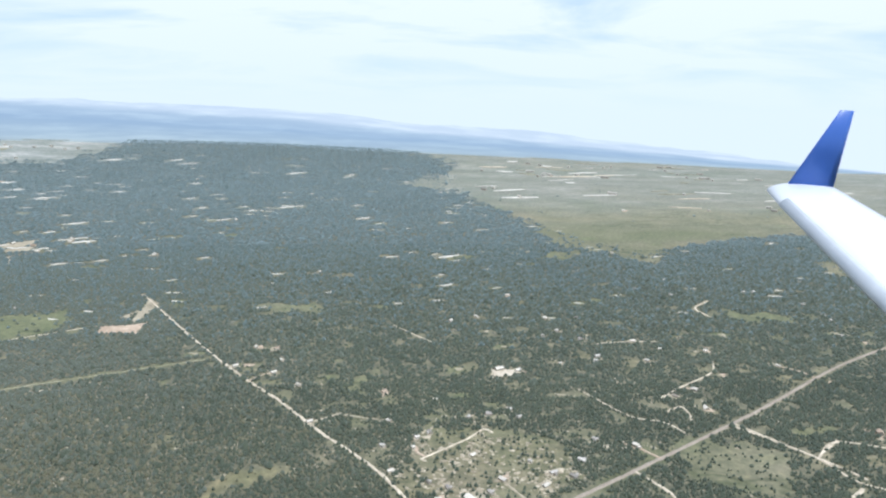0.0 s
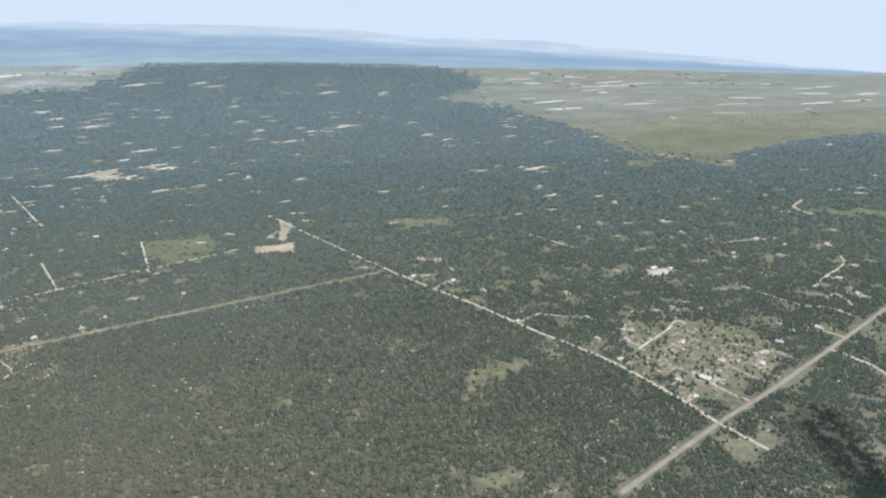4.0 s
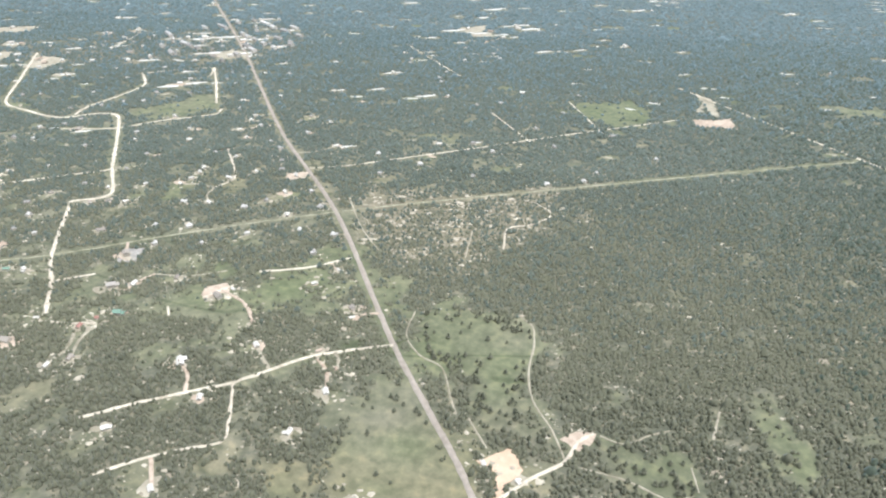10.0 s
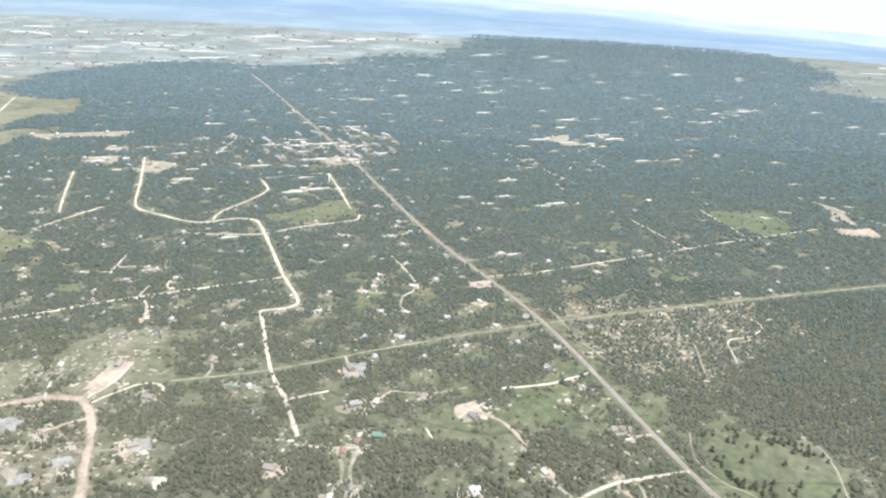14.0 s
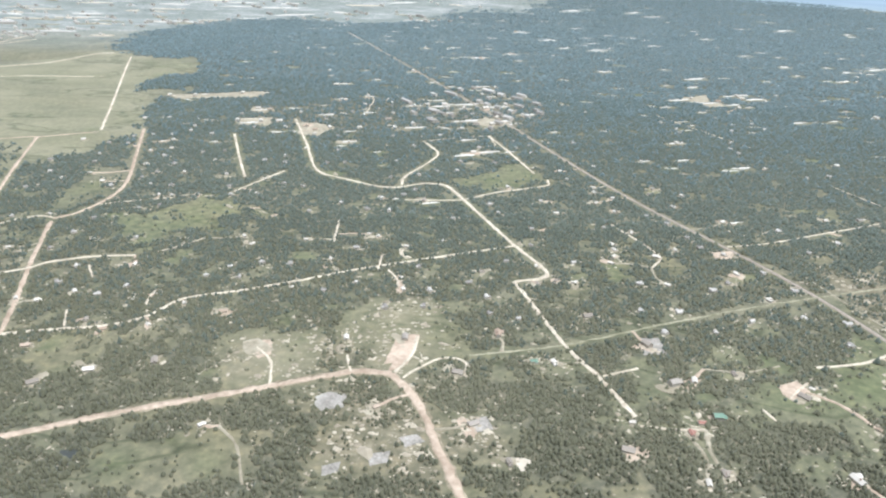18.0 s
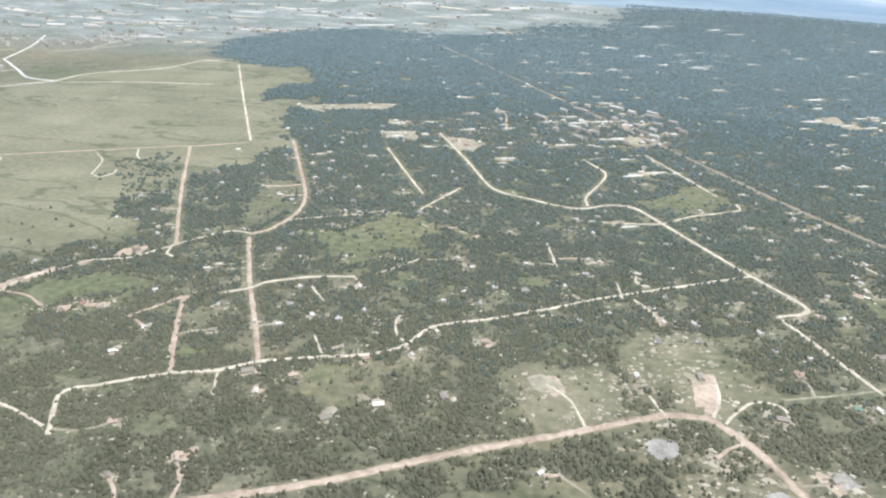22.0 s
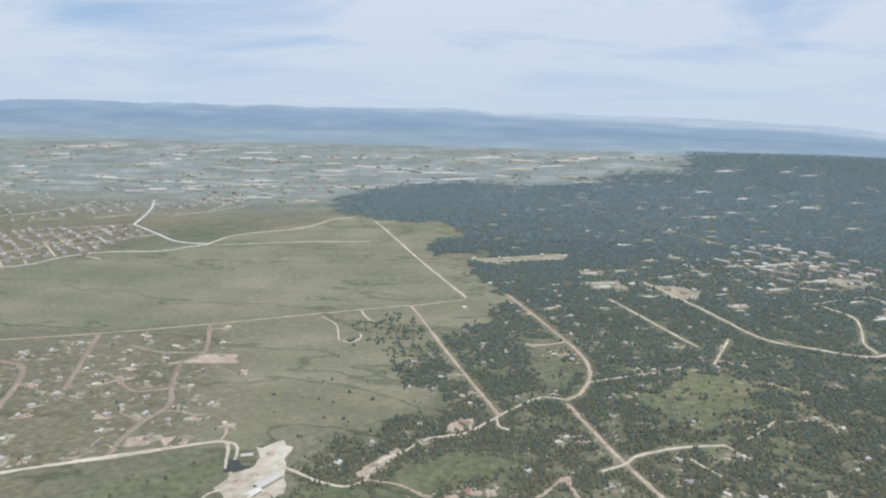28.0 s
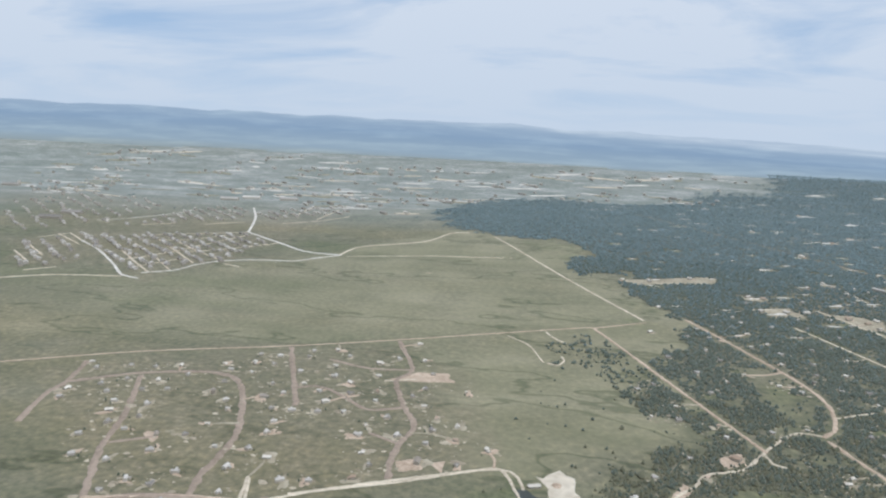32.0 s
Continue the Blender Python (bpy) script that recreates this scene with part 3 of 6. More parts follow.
meadow("g", [(-459.3, 290.1), (-438.7, 301.8), (-413.7, 302.1), (-419.8, 273.9), (-454.4, 263.2)])
meadow("g", [(-556.3, 283.6), (-502.7, 322.8), (-490.9, 302.2), (-513.5, 264.5), (-536, 240.3)])
meadow("m", [(127.6, 283.2), (150.3, 289), (174.2, 277.8), (176.3, 258.5), (143.7, 257.1)])
meadow("m", [(75.9, 289), (95.8, 296.8), (93.7, 261.1), (78.2, 258.8)])
meadow("m", [(180.5, 300.9), (205.6, 310), (200.7, 295.2), (182.3, 287.7)])
meadow("m", [(197.1, 328.7), (214.7, 337.4), (211.6, 323.5), (196.1, 315.6)])
meadow("m", [(-232.3, 269), (-194.5, 278.6), (-182.8, 260.4), (-195.9, 249.7), (-224.2, 250.7)])
meadow("m", [(-153.9, 198.2), (-99.3, 209), (-76.6, 188.8), (-127, 177.9)])
meadow("m", [(-113.2, 292.5), (-87.3, 285.7), (-76, 268.7), (-90.7, 249.8), (-116.7, 254.7), (-125.2, 276.2)])
meadow("m", [(-77.1, 324.4), (-41.4, 323.6), (-16, 295.9), (-18.5, 277.2), (-45, 268.8), (-70.9, 287.9)])
bare("white", [(-487.5, 331.4), (-474.8, 337.7), (-467.8, 332.1), (-464.2, 312.2), (-457.1, 291.7), (-459.6, 284.1), (-463.4, 277.7), (-468.9, 273.5), (-471.4, 277.3), (-474.5, 274.4), (-480.1, 277.2), (-484.9, 283.3), (-490, 290.6), (-489.4, 303), (-480.7, 309.9), (-480.6, 321.5)])
bare("white", [(-493.3, 271), (-487.2, 278.1), (-482.6, 269.9), (-480.9, 262.9), (-486.6, 262.8), (-491, 264.5)])
bare("sand", [(-428.5, 313.2), (-416.9, 334.3), (-411.3, 344.1), (-406.6, 340.7), (-416.2, 322.8), (-419.7, 310.6)])
bare("sand", [(-388.2, 376), (-373.3, 386.5), (-375.5, 373.4), (-386.7, 367.7)])
bare("sand", [(-491.4, 273.1), (-483.7, 280.3), (-479.4, 267.1), (-485.8, 263)])
bare("sand", [(-574.1, 454.3), (-553.3, 456.9), (-546.6, 441.8), (-592.7, 434.8)])
bare("sand", [(-560.8, 329.6), (-547.9, 335.4), (-545, 323.7), (-556.8, 320.3)])
bare("sand", [(-542.9, 331.2), (-535.4, 335.4), (-534.9, 323.2)])
road("lane", 1.8, "pale", [(-569.5, 262.4), (-581.2, 254.7), (-585.4, 248.7), (-578.1, 240), (-566, 232.3), (-561.9, 224.3)])
bare("sand", [(449.6, 585.1), (484.9, 602.6), (484.4, 574.7), (452.2, 580.7)])
bare("dirt", [(469, 668), (480, 659), (477.3, 605.5), (469.5, 608.3)])
bare("white", [(23.2, 218.6), (30.4, 217.3), (27.7, 212.1), (27.1, 208.3), (23.9, 214.1)])
bare("sand", [(145.2, 283.8), (154.5, 289.7), (158, 281.5), (147.1, 273.5)])
bare("sand", [(-115.7, 280.6), (-108.3, 284), (-101.3, 275.5), (-109.6, 274.6)])
bare("sand", [(-41.3, 297.4), (-30.4, 301.6), (-29.2, 291), (-36.9, 272.6), (-43, 274.2)])
bare("rock", [(83.4, 307.5), (94.1, 317.1), (96.1, 301.8), (84.6, 300)])
bare("sand", [(-112.6, 287.5), (-104, 286.1), (-106.1, 278.5), (-113.2, 280.1)])
bare("sand", [(-37.6, 297.6), (-30.7, 298.6), (-31.6, 275.2), (-40, 267.5)])
bare("sand", [(-149.7, 315.9), (-137, 314.3), (-139.1, 308.4), (-147.7, 309.2)])
bare("dirt", [(-219.1, 689), (-189.3, 685.9), (-188.1, 659.3), (-210.3, 657.4)])
bare("dirt", [(215, 936), (241, 942), (230, 918), (209, 912)])
bare("dirt", [(-287.7, 689.5), (-253.8, 698.3), (-247.4, 670.7), (-277.4, 663.2)])
bare("dirt", [(-405, 771), (-309, 818), (-302, 790), (-394, 752)])
pond([(-579.8, 245.2), (-573.1, 257.1), (-564.6, 266.6), (-552.6, 268.4), (-547, 260.9), (-552, 254.2), (-554.9, 244.4), (-561.8, 239.7), (-563.5, 230.9), (-569.5, 231.6), (-574.9, 238.3)])
pond([(-497.5, 315.7), (-490.6, 316.9), (-486.1, 311.4), (-480.9, 311.5), (-488, 305.1), (-493.7, 304.4)])
pond([(-162.7, 196.9), (-155.3, 198.9), (-152.8, 194.5), (-158.8, 191.8)])
bare("dirt", [(-32.1, 758.2), (-9.3, 750.1), (1.2, 730.2), (-18.5, 721.4), (-45, 726.8)])
bare("dirt", [(-296, 745), (-271.2, 727.7), (-270.8, 714.8), (-290.2, 726.2)])
bare("dirt", [(-44.5, 625.7), (-14.5, 638.5), (-19, 624), (-43.9, 614.9)])
bare("dirt", [(-166.7, 633.5), (-146.4, 642.5), (-147.8, 627.8), (-164.1, 624.1)])

houses("slate", 7.6, [(95.5, 277.4), (4.4, 235.6), (-37, 297.9)])
houses("grey", 7.6, [(154.3, 276.7), (69.4, 228.6), (-6.4, 271.2), (58.1, 332.2), (87.2, 308.1), (-206.8, 240.4), (-157.2, 263.2), (-256, 269.6), (-58.8, 497.3), (-549.4, 330.7), (-38.9, 723), (-108.7, 772.9), (-133.2, 720.9)])
houses("green", 7.6, [(111, 255.6)])
houses("tan", 7.6, [(10.6, 307.3), (-142.9, 313.1), (-258.1, 203.7), (-232.6, 270.3), (-377.5, 377.3), (-209.7, 675.1), (-197.3, 663.9), (-270.1, 732.5), (999.1, 376.1), (254.6, 915.7), (-22.8, 1420.8), (-66, 1120.1)])
houses("white", 7.6, [(258.9, 149.3), (-186, 253.1), (157.9, 225.1), (-284.3, 734.5), (-261.7, 682.5), (-205.2, 798.6), (-82.7, 802.4), (-57.5, 791), (-33.9, 800.3), (-11.2, 822.8), (-10.8, 740.2), (10.9, 778.9), (223.7, 929.8), (287, 953.5), (272.3, 885.2), (-116, 788), (-103.2, 708.3), (-243, 686.6), (-285.6, 678.3), (-377.9, 773.8), (-330.6, 800.6), (-184.8, 675.4), (727.8, 321.3), (420.5, 855.3), (774.3, 489.8), (669.9, 1064.7), (1113.3, 1137.9), (1266.9, 1138.2), (-21.5, 729), (289.9, 938.8), (-102.5, 800.5), (-17.2, 762.9), (-32.2, 628.7), (-165.2, 1190.8), (-234.1, 876.4), (-151.6, 990.7), (-120, 691.8), (-28.9, 917.2)])
houses("slate", 5.4, [(-661.3, 389.8)])
houses("grey", 5.4, [(252.8, 161.1), (125.8, 289.7), (225.6, 277.2), (30.8, 365.9), (20.9, 214.4), (-216.4, 297.6), (-3.5, 377.3), (-278.4, 189.2), (41.1, 370.1), (106.5, 220.7), (-695.4, 390.2), (-697.8, 328.9), (-668.6, 258.6), (-290.1, 301.8), (-634.2, 268), (891.5, 439.4), (984.7, 264.9), (-22.4, 1177.2)])
houses("green", 5.4, [(29.6, 285.9)])
houses("tan", 5.4, [(-39.8, 241), (-359.9, 309.3), (-295.9, 219.8), (-245.6, 166.3), (-377.9, 301.1), (-398.1, 353.7), (-419.1, 323.8), (-201.4, 290), (-387.9, 299.7), (-548, 384.8), (-533.2, 359.1), (-577.6, 307.9), (-649.6, 254.9), (686.4, 449.8), (604.6, 527.4), (-91.9, 765.9), (-177.1, 810.5)])
houses("red", 5.4, [(103.5, 250.9), (97.5, 243.3), (-370.1, 309.1)])
houses("white", 5.4, [(178.5, 156.2), (145.9, 182.2), (175.8, 204.8), (219.8, 191), (228.3, 216.2), (200.1, 295), (303.8, 145.2), (287, 116.5), (105.6, 281.5), (39.5, 285.9), (107.5, 375.4), (151.4, 396.3), (162.6, 365.2), (52.8, 370.7), (187.7, 241.9), (-67.4, 294.1), (-111.9, 218.9), (-245.3, 254.3), (-257.4, 314.4), (-242, 327.2), (-224.3, 363.2), (-160.3, 399.8), (-170.4, 411.3), (-47.5, 348.8), (-56.3, 408.3), (80.7, 421.6), (76.3, 400.8), (95.3, 452.9), (-325.6, 295.9), (-328, 270.3), (-319.3, 373.3), (80, 430.4), (-178.5, 296.3), (-152.3, 811.8), (74.1, 548.1), (87.4, 494), (74.2, 512.3), (143.9, 538.5), (162.8, 484.6), (240.9, 503)])
houses("white", 5.4, [(43.5, 484.8), (78.8, 410.8), (105.3, 413.6), (120.4, 426.9), (47.9, 587.7), (74.9, 536.2), (98.9, 214.6), (150.3, 423.7), (-155.7, 683.3), (-43.2, 870.4), (-53.7, 913.2), (-180, 827.4), (-317.7, 602), (-308.8, 534.1), (-275.4, 601.8), (-267.9, 522), (-382.4, 667.3), (-418.7, 252.6), (-324, 366.3), (-573, 476.9), (-584.1, 510.6), (-633.5, 452.5), (-642, 483.2), (-604.3, 463.8), (-621.2, 391.5), (-614.2, 425.1), (-559.1, 400), (-534.2, 376.7), (-514.2, 351.8), (-580.1, 334.2), (-627.5, 317.9), (-691.1, 444.1), (-738.7, 427.1), (-739.2, 399.3), (-742.2, 351.4), (-787.6, 373.6), (-323.3, 491.2), (-322.6, 566.9), (-307.8, 578.5), (-399.9, 585.9)])
houses("white", 5.4, [(-407.5, 771.5), (-271.5, 315.2), (-187.9, 603.7), (-163.1, 732.6), (687.3, 350.3), (735.3, 364.6), (747.9, 338.8), (770.2, 332), (607.9, 483), (588.4, 533), (578.7, 496.2), (639, 408.6), (836.2, 371.6), (839.3, 608.1), (842.8, 573.5), (954.5, 522.2), (998.3, 487.1), (575.4, 1298), (788.3, 487.8), (775.8, 611.9), (910.4, 447.5), (904.5, 419.4), (897.5, 503.2), (902.1, 547.9), (712.2, 305.1), (1013.2, 367.5), (906.3, 306.1), (817.8, 677), (990.8, 848.7), (1107.8, 1292), (478.4, 1068), (331.5, 1468.9), (949.5, 248.5), (169.7, 482), (315.7, 928.7), (508.5, 1131.7), (458.7, 1062.7), (167.3, 700.6), (122.8, 628.6), (233.6, 629.6)])
houses("white", 5.4, [(302.3, 651.3), (-87.5, 737.9), (-351.7, 1129), (164.7, 786.2), (750.5, 600.2), (-51.9, 706.4), (-267.2, 964), (-154.3, 633.6), (-173.1, 780.6)])
houses("tan", 4.2, [(217.7, 242.7), (229.2, 231.2), (263.5, 143.4), (179.9, 258.3), (-101.5, 370.6), (-378.9, 419.1), (-593.1, 415.1)])
houses("white", 4.2, [(210.1, 309.7), (301.7, 138), (313.2, 178.5), (299.5, 185.9), (227.1, 269.9), (73, 247.1), (159.9, 284), (-211.8, 401.2), (-169.4, 319.8), (-202.5, 322.5), (-191.5, 329.9), (-114.2, 344.6), (-86.4, 427.2), (-78.8, 423.7), (-126.6, 411.6), (29.6, 389.7), (-51.8, 363.8), (-418.2, 420.8), (-401, 439.9), (-325.2, 426.2), (-265.4, 473.1), (-255, 474.1), (-236.7, 478.7), (-196.5, 521.6), (-190.8, 487.7), (-272.2, 394.6), (-101.3, 383.9), (-114.2, 635.5), (-536, 426.7), (-599.5, 440.8), (-587.6, 366.3), (-710.9, 438.1), (-802.1, 419.3), (-685.6, 427), (-676.7, 347.6), (-644.2, 416.2), (-343.5, 506), (-358.7, 490.8), (-255.8, 555.7), (-623.3, 257.2)])
houses("white", 4.2, [(701.4, 374.5), (611, 505.5), (688.3, 408.1), (720.2, 436.7), (825.1, 501.8), (918.7, 529.1), (710.4, 322.3), (627.3, 461.3), (622.6, 765.9)])

lots("bright", [(-55, 816, 33.4), (-21, 811, 21.1), (2, 866, 18.5), (-118, 792, 13.7), (-93, 826, 11.6), (-74, 769, 10.8), (-20, 745, 30.4), (-8, 733, 14.9), (-50, 739, 22.3), (-100, 699, 17.2), (15, 784, 14), (-39, 619, 15), (-16, 634, 12.4), (2, 637, 8.1), (-41, 668, 11.9), (44, 716, 6.6)])
lots("bright", [(-162, 668, 8.9), (-154, 634, 11.4), (-208, 803, 10.7), (-218, 768, 6.4), (-225, 887, 11.9), (-192, 922, 9.9), (-157, 985, 6.9), (-202, 727, 13.6), (-160, 747, 10.8), (-112, 926, 10.3), (-87, 907, 7.4), (-45, 920, 11.5), (-30, 865, 6.3), (216, 1111, 6), (-278, 732, 13.2), (-325, 598, 6.2)])
lots("bright", [(208, 918, 22.4), (240, 1000, 12.9), (288, 958, 26.5), (270, 902, 14.7), (183, 871, 11.8), (408, 1162, 9), (406, 1099, 8.3), (166, 701, 12.9), (127, 632, 8.5), (163, 642, 10.2), (-378, 769, 16.7), (-337, 798, 17.8), (-307, 811, 9.6), (-385, 889, 5.6), (-279, 605, 5.3)])
lots("bright", [(-68, 1126, 21.3), (-22, 1173, 11.3), (41, 1336, 16.3), (69, 1256, 12.4), (128, 1252, 24.9), (-164, 1185, 7.3), (252, 1055, 22.4), (123, 1074, 14.1), (-2, 971, 5.3), (190, 798, 9.8), (204, 1002, 7.6), (227, 1320, 12.1), (370, 1253, 10)])
lots("bright", [(244, 907, 16.3), (306, 939, 19.9), (286, 891, 9.1), (672, 1072, 15.4), (549, 1170, 32.9), (492, 1139, 12), (460, 1068, 17.4), (-5, 1119, 9.6), (93, 1689, 28.1), (233, 1696, 20.8), (-11, 1422, 15.7), (119, 1319, 10), (417, 855, 5), (776, 835, 23.3), (761, 845, 6.7), (661, 1183, 10.4), (760, 716, 11.6), (424, 1250, 7.1)])
lots("bright", [(365, 833, 10.6), (324, 820, 14), (171, 704, 5), (468, 740, 9.3), (483, 837, 8.3), (397, 886, 5.9), (616, 763, 3.1), (758, 754, 6.1), (173, 486, 7.2), (270, 512, 6.5), (212, 628, 14), (198, 783, 4.1), (222, 852, 8.9), (474, 1172, 9.5), (339, 1422, 11.6), (523, 1560, 25.1), (644, 1548, 11.1)])
lots("bright", [(-86, 798, 16.7), (-22, 732, 12.4), (-112, 792, 8), (-57, 794, 12), (-9, 824, 10.3), (15, 780, 7.9), (-27, 629, 6.6), (-271, 676, 14.4), (-168, 761, 6.3), (-368, 784, 22.5), (-330, 799, 19.7), (-158, 633, 7), (-121, 610, 5.2), (-54, 494, 11.2), (-81, 499, 4.5), (-219, 980, 6.4)])
road("lane", 2.6, "pale", [(-84.7, 652.4), (-26.9, 683.8), (-12.6, 655.8)])
road("lane", 2.4, "pale", [(-184.9, 838.2), (-169.7, 813.6), (-163.6, 747.9)])
road("lane", 2.6, "pale", [(225.7, 865.3), (250, 858.3), (274.1, 812.3)])
road("lane", 2.4, "pale", [(-337.5, 653.5), (-297.2, 681.4), (-251.6, 700.5)])

bare("sand", [(418.9, 166.9), (423.7, 168.6), (424, 162.9), (418.8, 161.2)])
road("track", 2, "dirt", [(399.5, 146.2), (414.5, 148.7), (428.7, 149.7)])
road("track", 1.8, "dirt", [(430.2, 161.6), (439.7, 157.3), (448.5, 159.3), (455.1, 162.1)])
road("track", 1.8, "dirt", [(415.1, 146.7), (409.9, 137)])
road("track", 1.8, "dirt", [(339.7, 144.7), (341.3, 134.5), (339, 124.5), (338.4, 118.1)])
road("track", 1.8, "dirt", [(345.6, 207.2), (355.3, 203.7), (365.3, 209.7), (374.5, 213.6)])
meadow("m", [(464.9, 192.5), (477.8, 195.2), (477.6, 184.9), (465, 177.3)])
meadow("g", [(414, 229), (422.4, 233), (426.2, 213), (420.8, 187.2), (415.4, 189.5), (417.1, 211.9)])
bare("dirt", [(-121, 285.6), (-112.8, 288.5), (-106.7, 284.3), (-101.3, 279.2), (-108.3, 272.7), (-115.5, 275.5)])
road("lane", 2.2, "dirt", [(-104.6, 220), (-92.7, 210), (-84.9, 196), (-80.7, 187.7)])
bare("rock", [(-69.5, 245), (-63.4, 249), (-54.1, 248), (-56.4, 238.7), (-66, 236.5)])
bare("rock", [(-25.9, 222.8), (-18.8, 225.9), (-14.6, 222.1), (-22.3, 217.1)])
bare("rock", [(-53.6, 202), (-46.6, 205.4), (-46.2, 199.7), (-51.8, 196.5)])
bare("rock", [(-35.9, 211.9), (-27.9, 214.4), (-27.9, 207.8), (-34.6, 204.4)])
# woods: their outer edge; the prairie lies beyond it
WOODS = [(-480, 88), (-480, 330), (-360, 620), (-387, 673), (-410, 740), (-390, 815), (-452, 775), (-468, 832), (-432, 889), (-444, 935), (-537, 965), (-600, 1000), (-650, 1050), (-694, 1222),
         (-650, 1380), (-583, 1440), (-481, 1490), (-336, 1450), (-206, 1505), (-182, 1640), (-6, 1660), (80, 1990), (591, 2100), (886, 1804), (869, 1287), (930, 1050), (1020, 850), (1250, 940), (1800, 1000), (2400, 1200), (2400, 88)]
# half-bare ground, and tree belts and scrub: strength and edge
DRY = [(1.0, [(-1132, 850), (-950, 673), (-870, 736), (-866, 870), (-931, 937)]), (0.8, [(-997, 1108), (-876, 1255), (-832, 1148), (-949, 1055)]), (0.8, [(-1174, 775), (-1135, 823), (-1021, 706), (-1057, 650)]), (0.55, [(-826, 403), (-586, 517), (-542, 447), (-509, 334), (-562, 309), (-616, 273), (-687, 254)]), (0.9, [(-683, 249), (-631, 263), (-586, 255), (-561, 202), (-624, 186)]), (0.8, [(-135, 290), (-81, 302), (-32, 319), (-1, 288), (-17, 271), (-69, 261), (-104, 251)]), (0.8, [(-69, 249), (-41, 254), (-20, 242), (10, 251), (28, 226), (22, 209), (-57, 194)]), (0.9, [(189, 399), (338, 436), (334, 373), (279, 326), (220, 327)]), (0.6, [(710, 402), (786, 388), (794, 339), (727, 294), (692, 342)]), (0.6, [(-297, 736), (-203, 815), (25, 819), (-5, 721), (-152, 664), (-276, 660)]), (0.6, [(-1500, 1150), (-900, 620), (-860, 880), (-830, 1260), (-1300, 1300)]), (0.4, [(-1790, 1150), (-820, 1230), (-520, 1480), (-170, 1560), (-150, 1660), (80, 1990), (-1790, 1990)]), (0.5, [(900, 1300), (1800, 1050), (2100, 1500), (1000, 1600)]), (0.7, [(-135, 821), (-38, 922), (47, 831), (14, 698), (-38, 692), (-118, 724)])]
SCRUB = [(0.75, [(-462, 311), (-447, 299), (-427, 298), (-412, 327), (-395, 354), (-362, 381), (-348, 396), (-357, 370), (-395, 339), (-411, 300), (-436, 282), (-455, 267), (-462, 261), (-456, 286)]),
         (0.75, [(-436, 357), (-395, 388), (-364, 402), (-362, 392), (-395, 364), (-424, 335), (-456, 319), (-443, 341)]),
         (0.3, [(-536, 240), (-482, 251), (-448, 270), (-422, 273), (-417, 242), (-523, 212)]),
         (0.035, [(-559, 283), (-506, 322), (-488, 292), (-483, 255), (-536, 240)]),
         (0.1, [(-580, 233), (-536, 240), (-523, 212), (-572, 199)]),
         (0.012, [(-483, 487), (-432, 438), (-402, 405), (-429, 359), (-476, 344), (-505, 398)]),
         (0.5, [(-486, 539), (-447, 572), (-416, 507), (-387, 434), (-413, 422), (-433, 448), (-448, 485), (-475, 495)]),
         (0.35, [(324, 201), (348, 204), (371, 181), (358, 168), (327, 176)]),
         (0.4, [(277, 242), (292, 233), (299, 211), (284, 209)]),
         (0.4, [(312, 243), (320, 240), (324, 201), (316, 213)])]

# dry grassy knoll tops with few trees
TOPS = [[(-133, 291), (-104, 301), (-77, 290), (-73, 277), (-90, 256), (-107, 246), (-119, 256), (-119, 276)],
        [(-79, 317), (-50, 337), (-18, 341), (-18, 316), (-25, 296), (-30, 302), (-44, 289), (-52, 291), (-68, 292)],
        [(-52, 287), (-31, 298), (-27, 285), (-34, 271), (-47, 268), (-58, 271)],
        [(-25, 296), (-7, 295), (-4, 286), (-21, 278), (-30, 268), (-30, 278)]]
DRY += [(0.55, ring) for ring in TOPS]

# ---- more small houses scattered along the roads of the wooded lots ----
lines = [(np.array(line_of(points, 4.0)), width) for name, width, surface, points in ROADS]
along = np.vstack([line for line, width in lines])
lot_rng = random.Random(29)
main = np.array(sorted(ROADS[0][3], key=lambda p: p[1]))
NAMED = len(HOUSES)
for k in range(1500):
    x, y = lot_rng.uniform(-440, 420), 318 + 520 * lot_rng.random() ** 1.2
    if x > np.interp(y, main[:, 1], main[:, 0]) + 4 and (y < 430 or lot_rng.random() < 0.6) or not within(x, y, WOODS) or any(within(x, y, ring) for kind, ring in OPEN):
        continue
    gap = np.hypot(along[:, 0] - x, along[:, 1] - y).min()
    if 7 < gap < 34 and all(math.hypot(x - a, y - b) > 15 for c, s, a, b in HOUSES):
        HOUSES.append((lot_rng.choice(("white", "white", "white", "grey", "tan", "tan", "slate")), lot_rng.choice((3.6, 4.2, 4.8)), round(x, 1), round(y, 1)))
    if len(HOUSES) > 470:
        break

# and a loose settlement in the thinner woods by the paved road
for ring, count in (([(674, 409), (736, 441), (818, 425), (812, 363), (756, 298), (692, 314)], 15), ([(885, 751), (1247, 714), (1090, 540), (854, 501), (817, 566)], 16)):
    xs_, ys_ = [p[0] for p in ring], [p[1] for p in ring]
    made = 0
    for k in range(600):
        x, y = lot_rng.uniform(min(xs_), max(xs_)), lot_rng.uniform(min(ys_), max(ys_))
        if made < count and within(x, y, ring) and np.hypot(along[:, 0] - x, along[:, 1] - y).min() > 5 and all(math.hypot(x - a, y - b) > 10 for c, s, a, b in HOUSES):
            HOUSES.append((lot_rng.choice(("white", "tan", "grey")), lot_rng.choice((3.6, 4.4, 5.2)), round(x, 1), round(y, 1)))
            made += 1
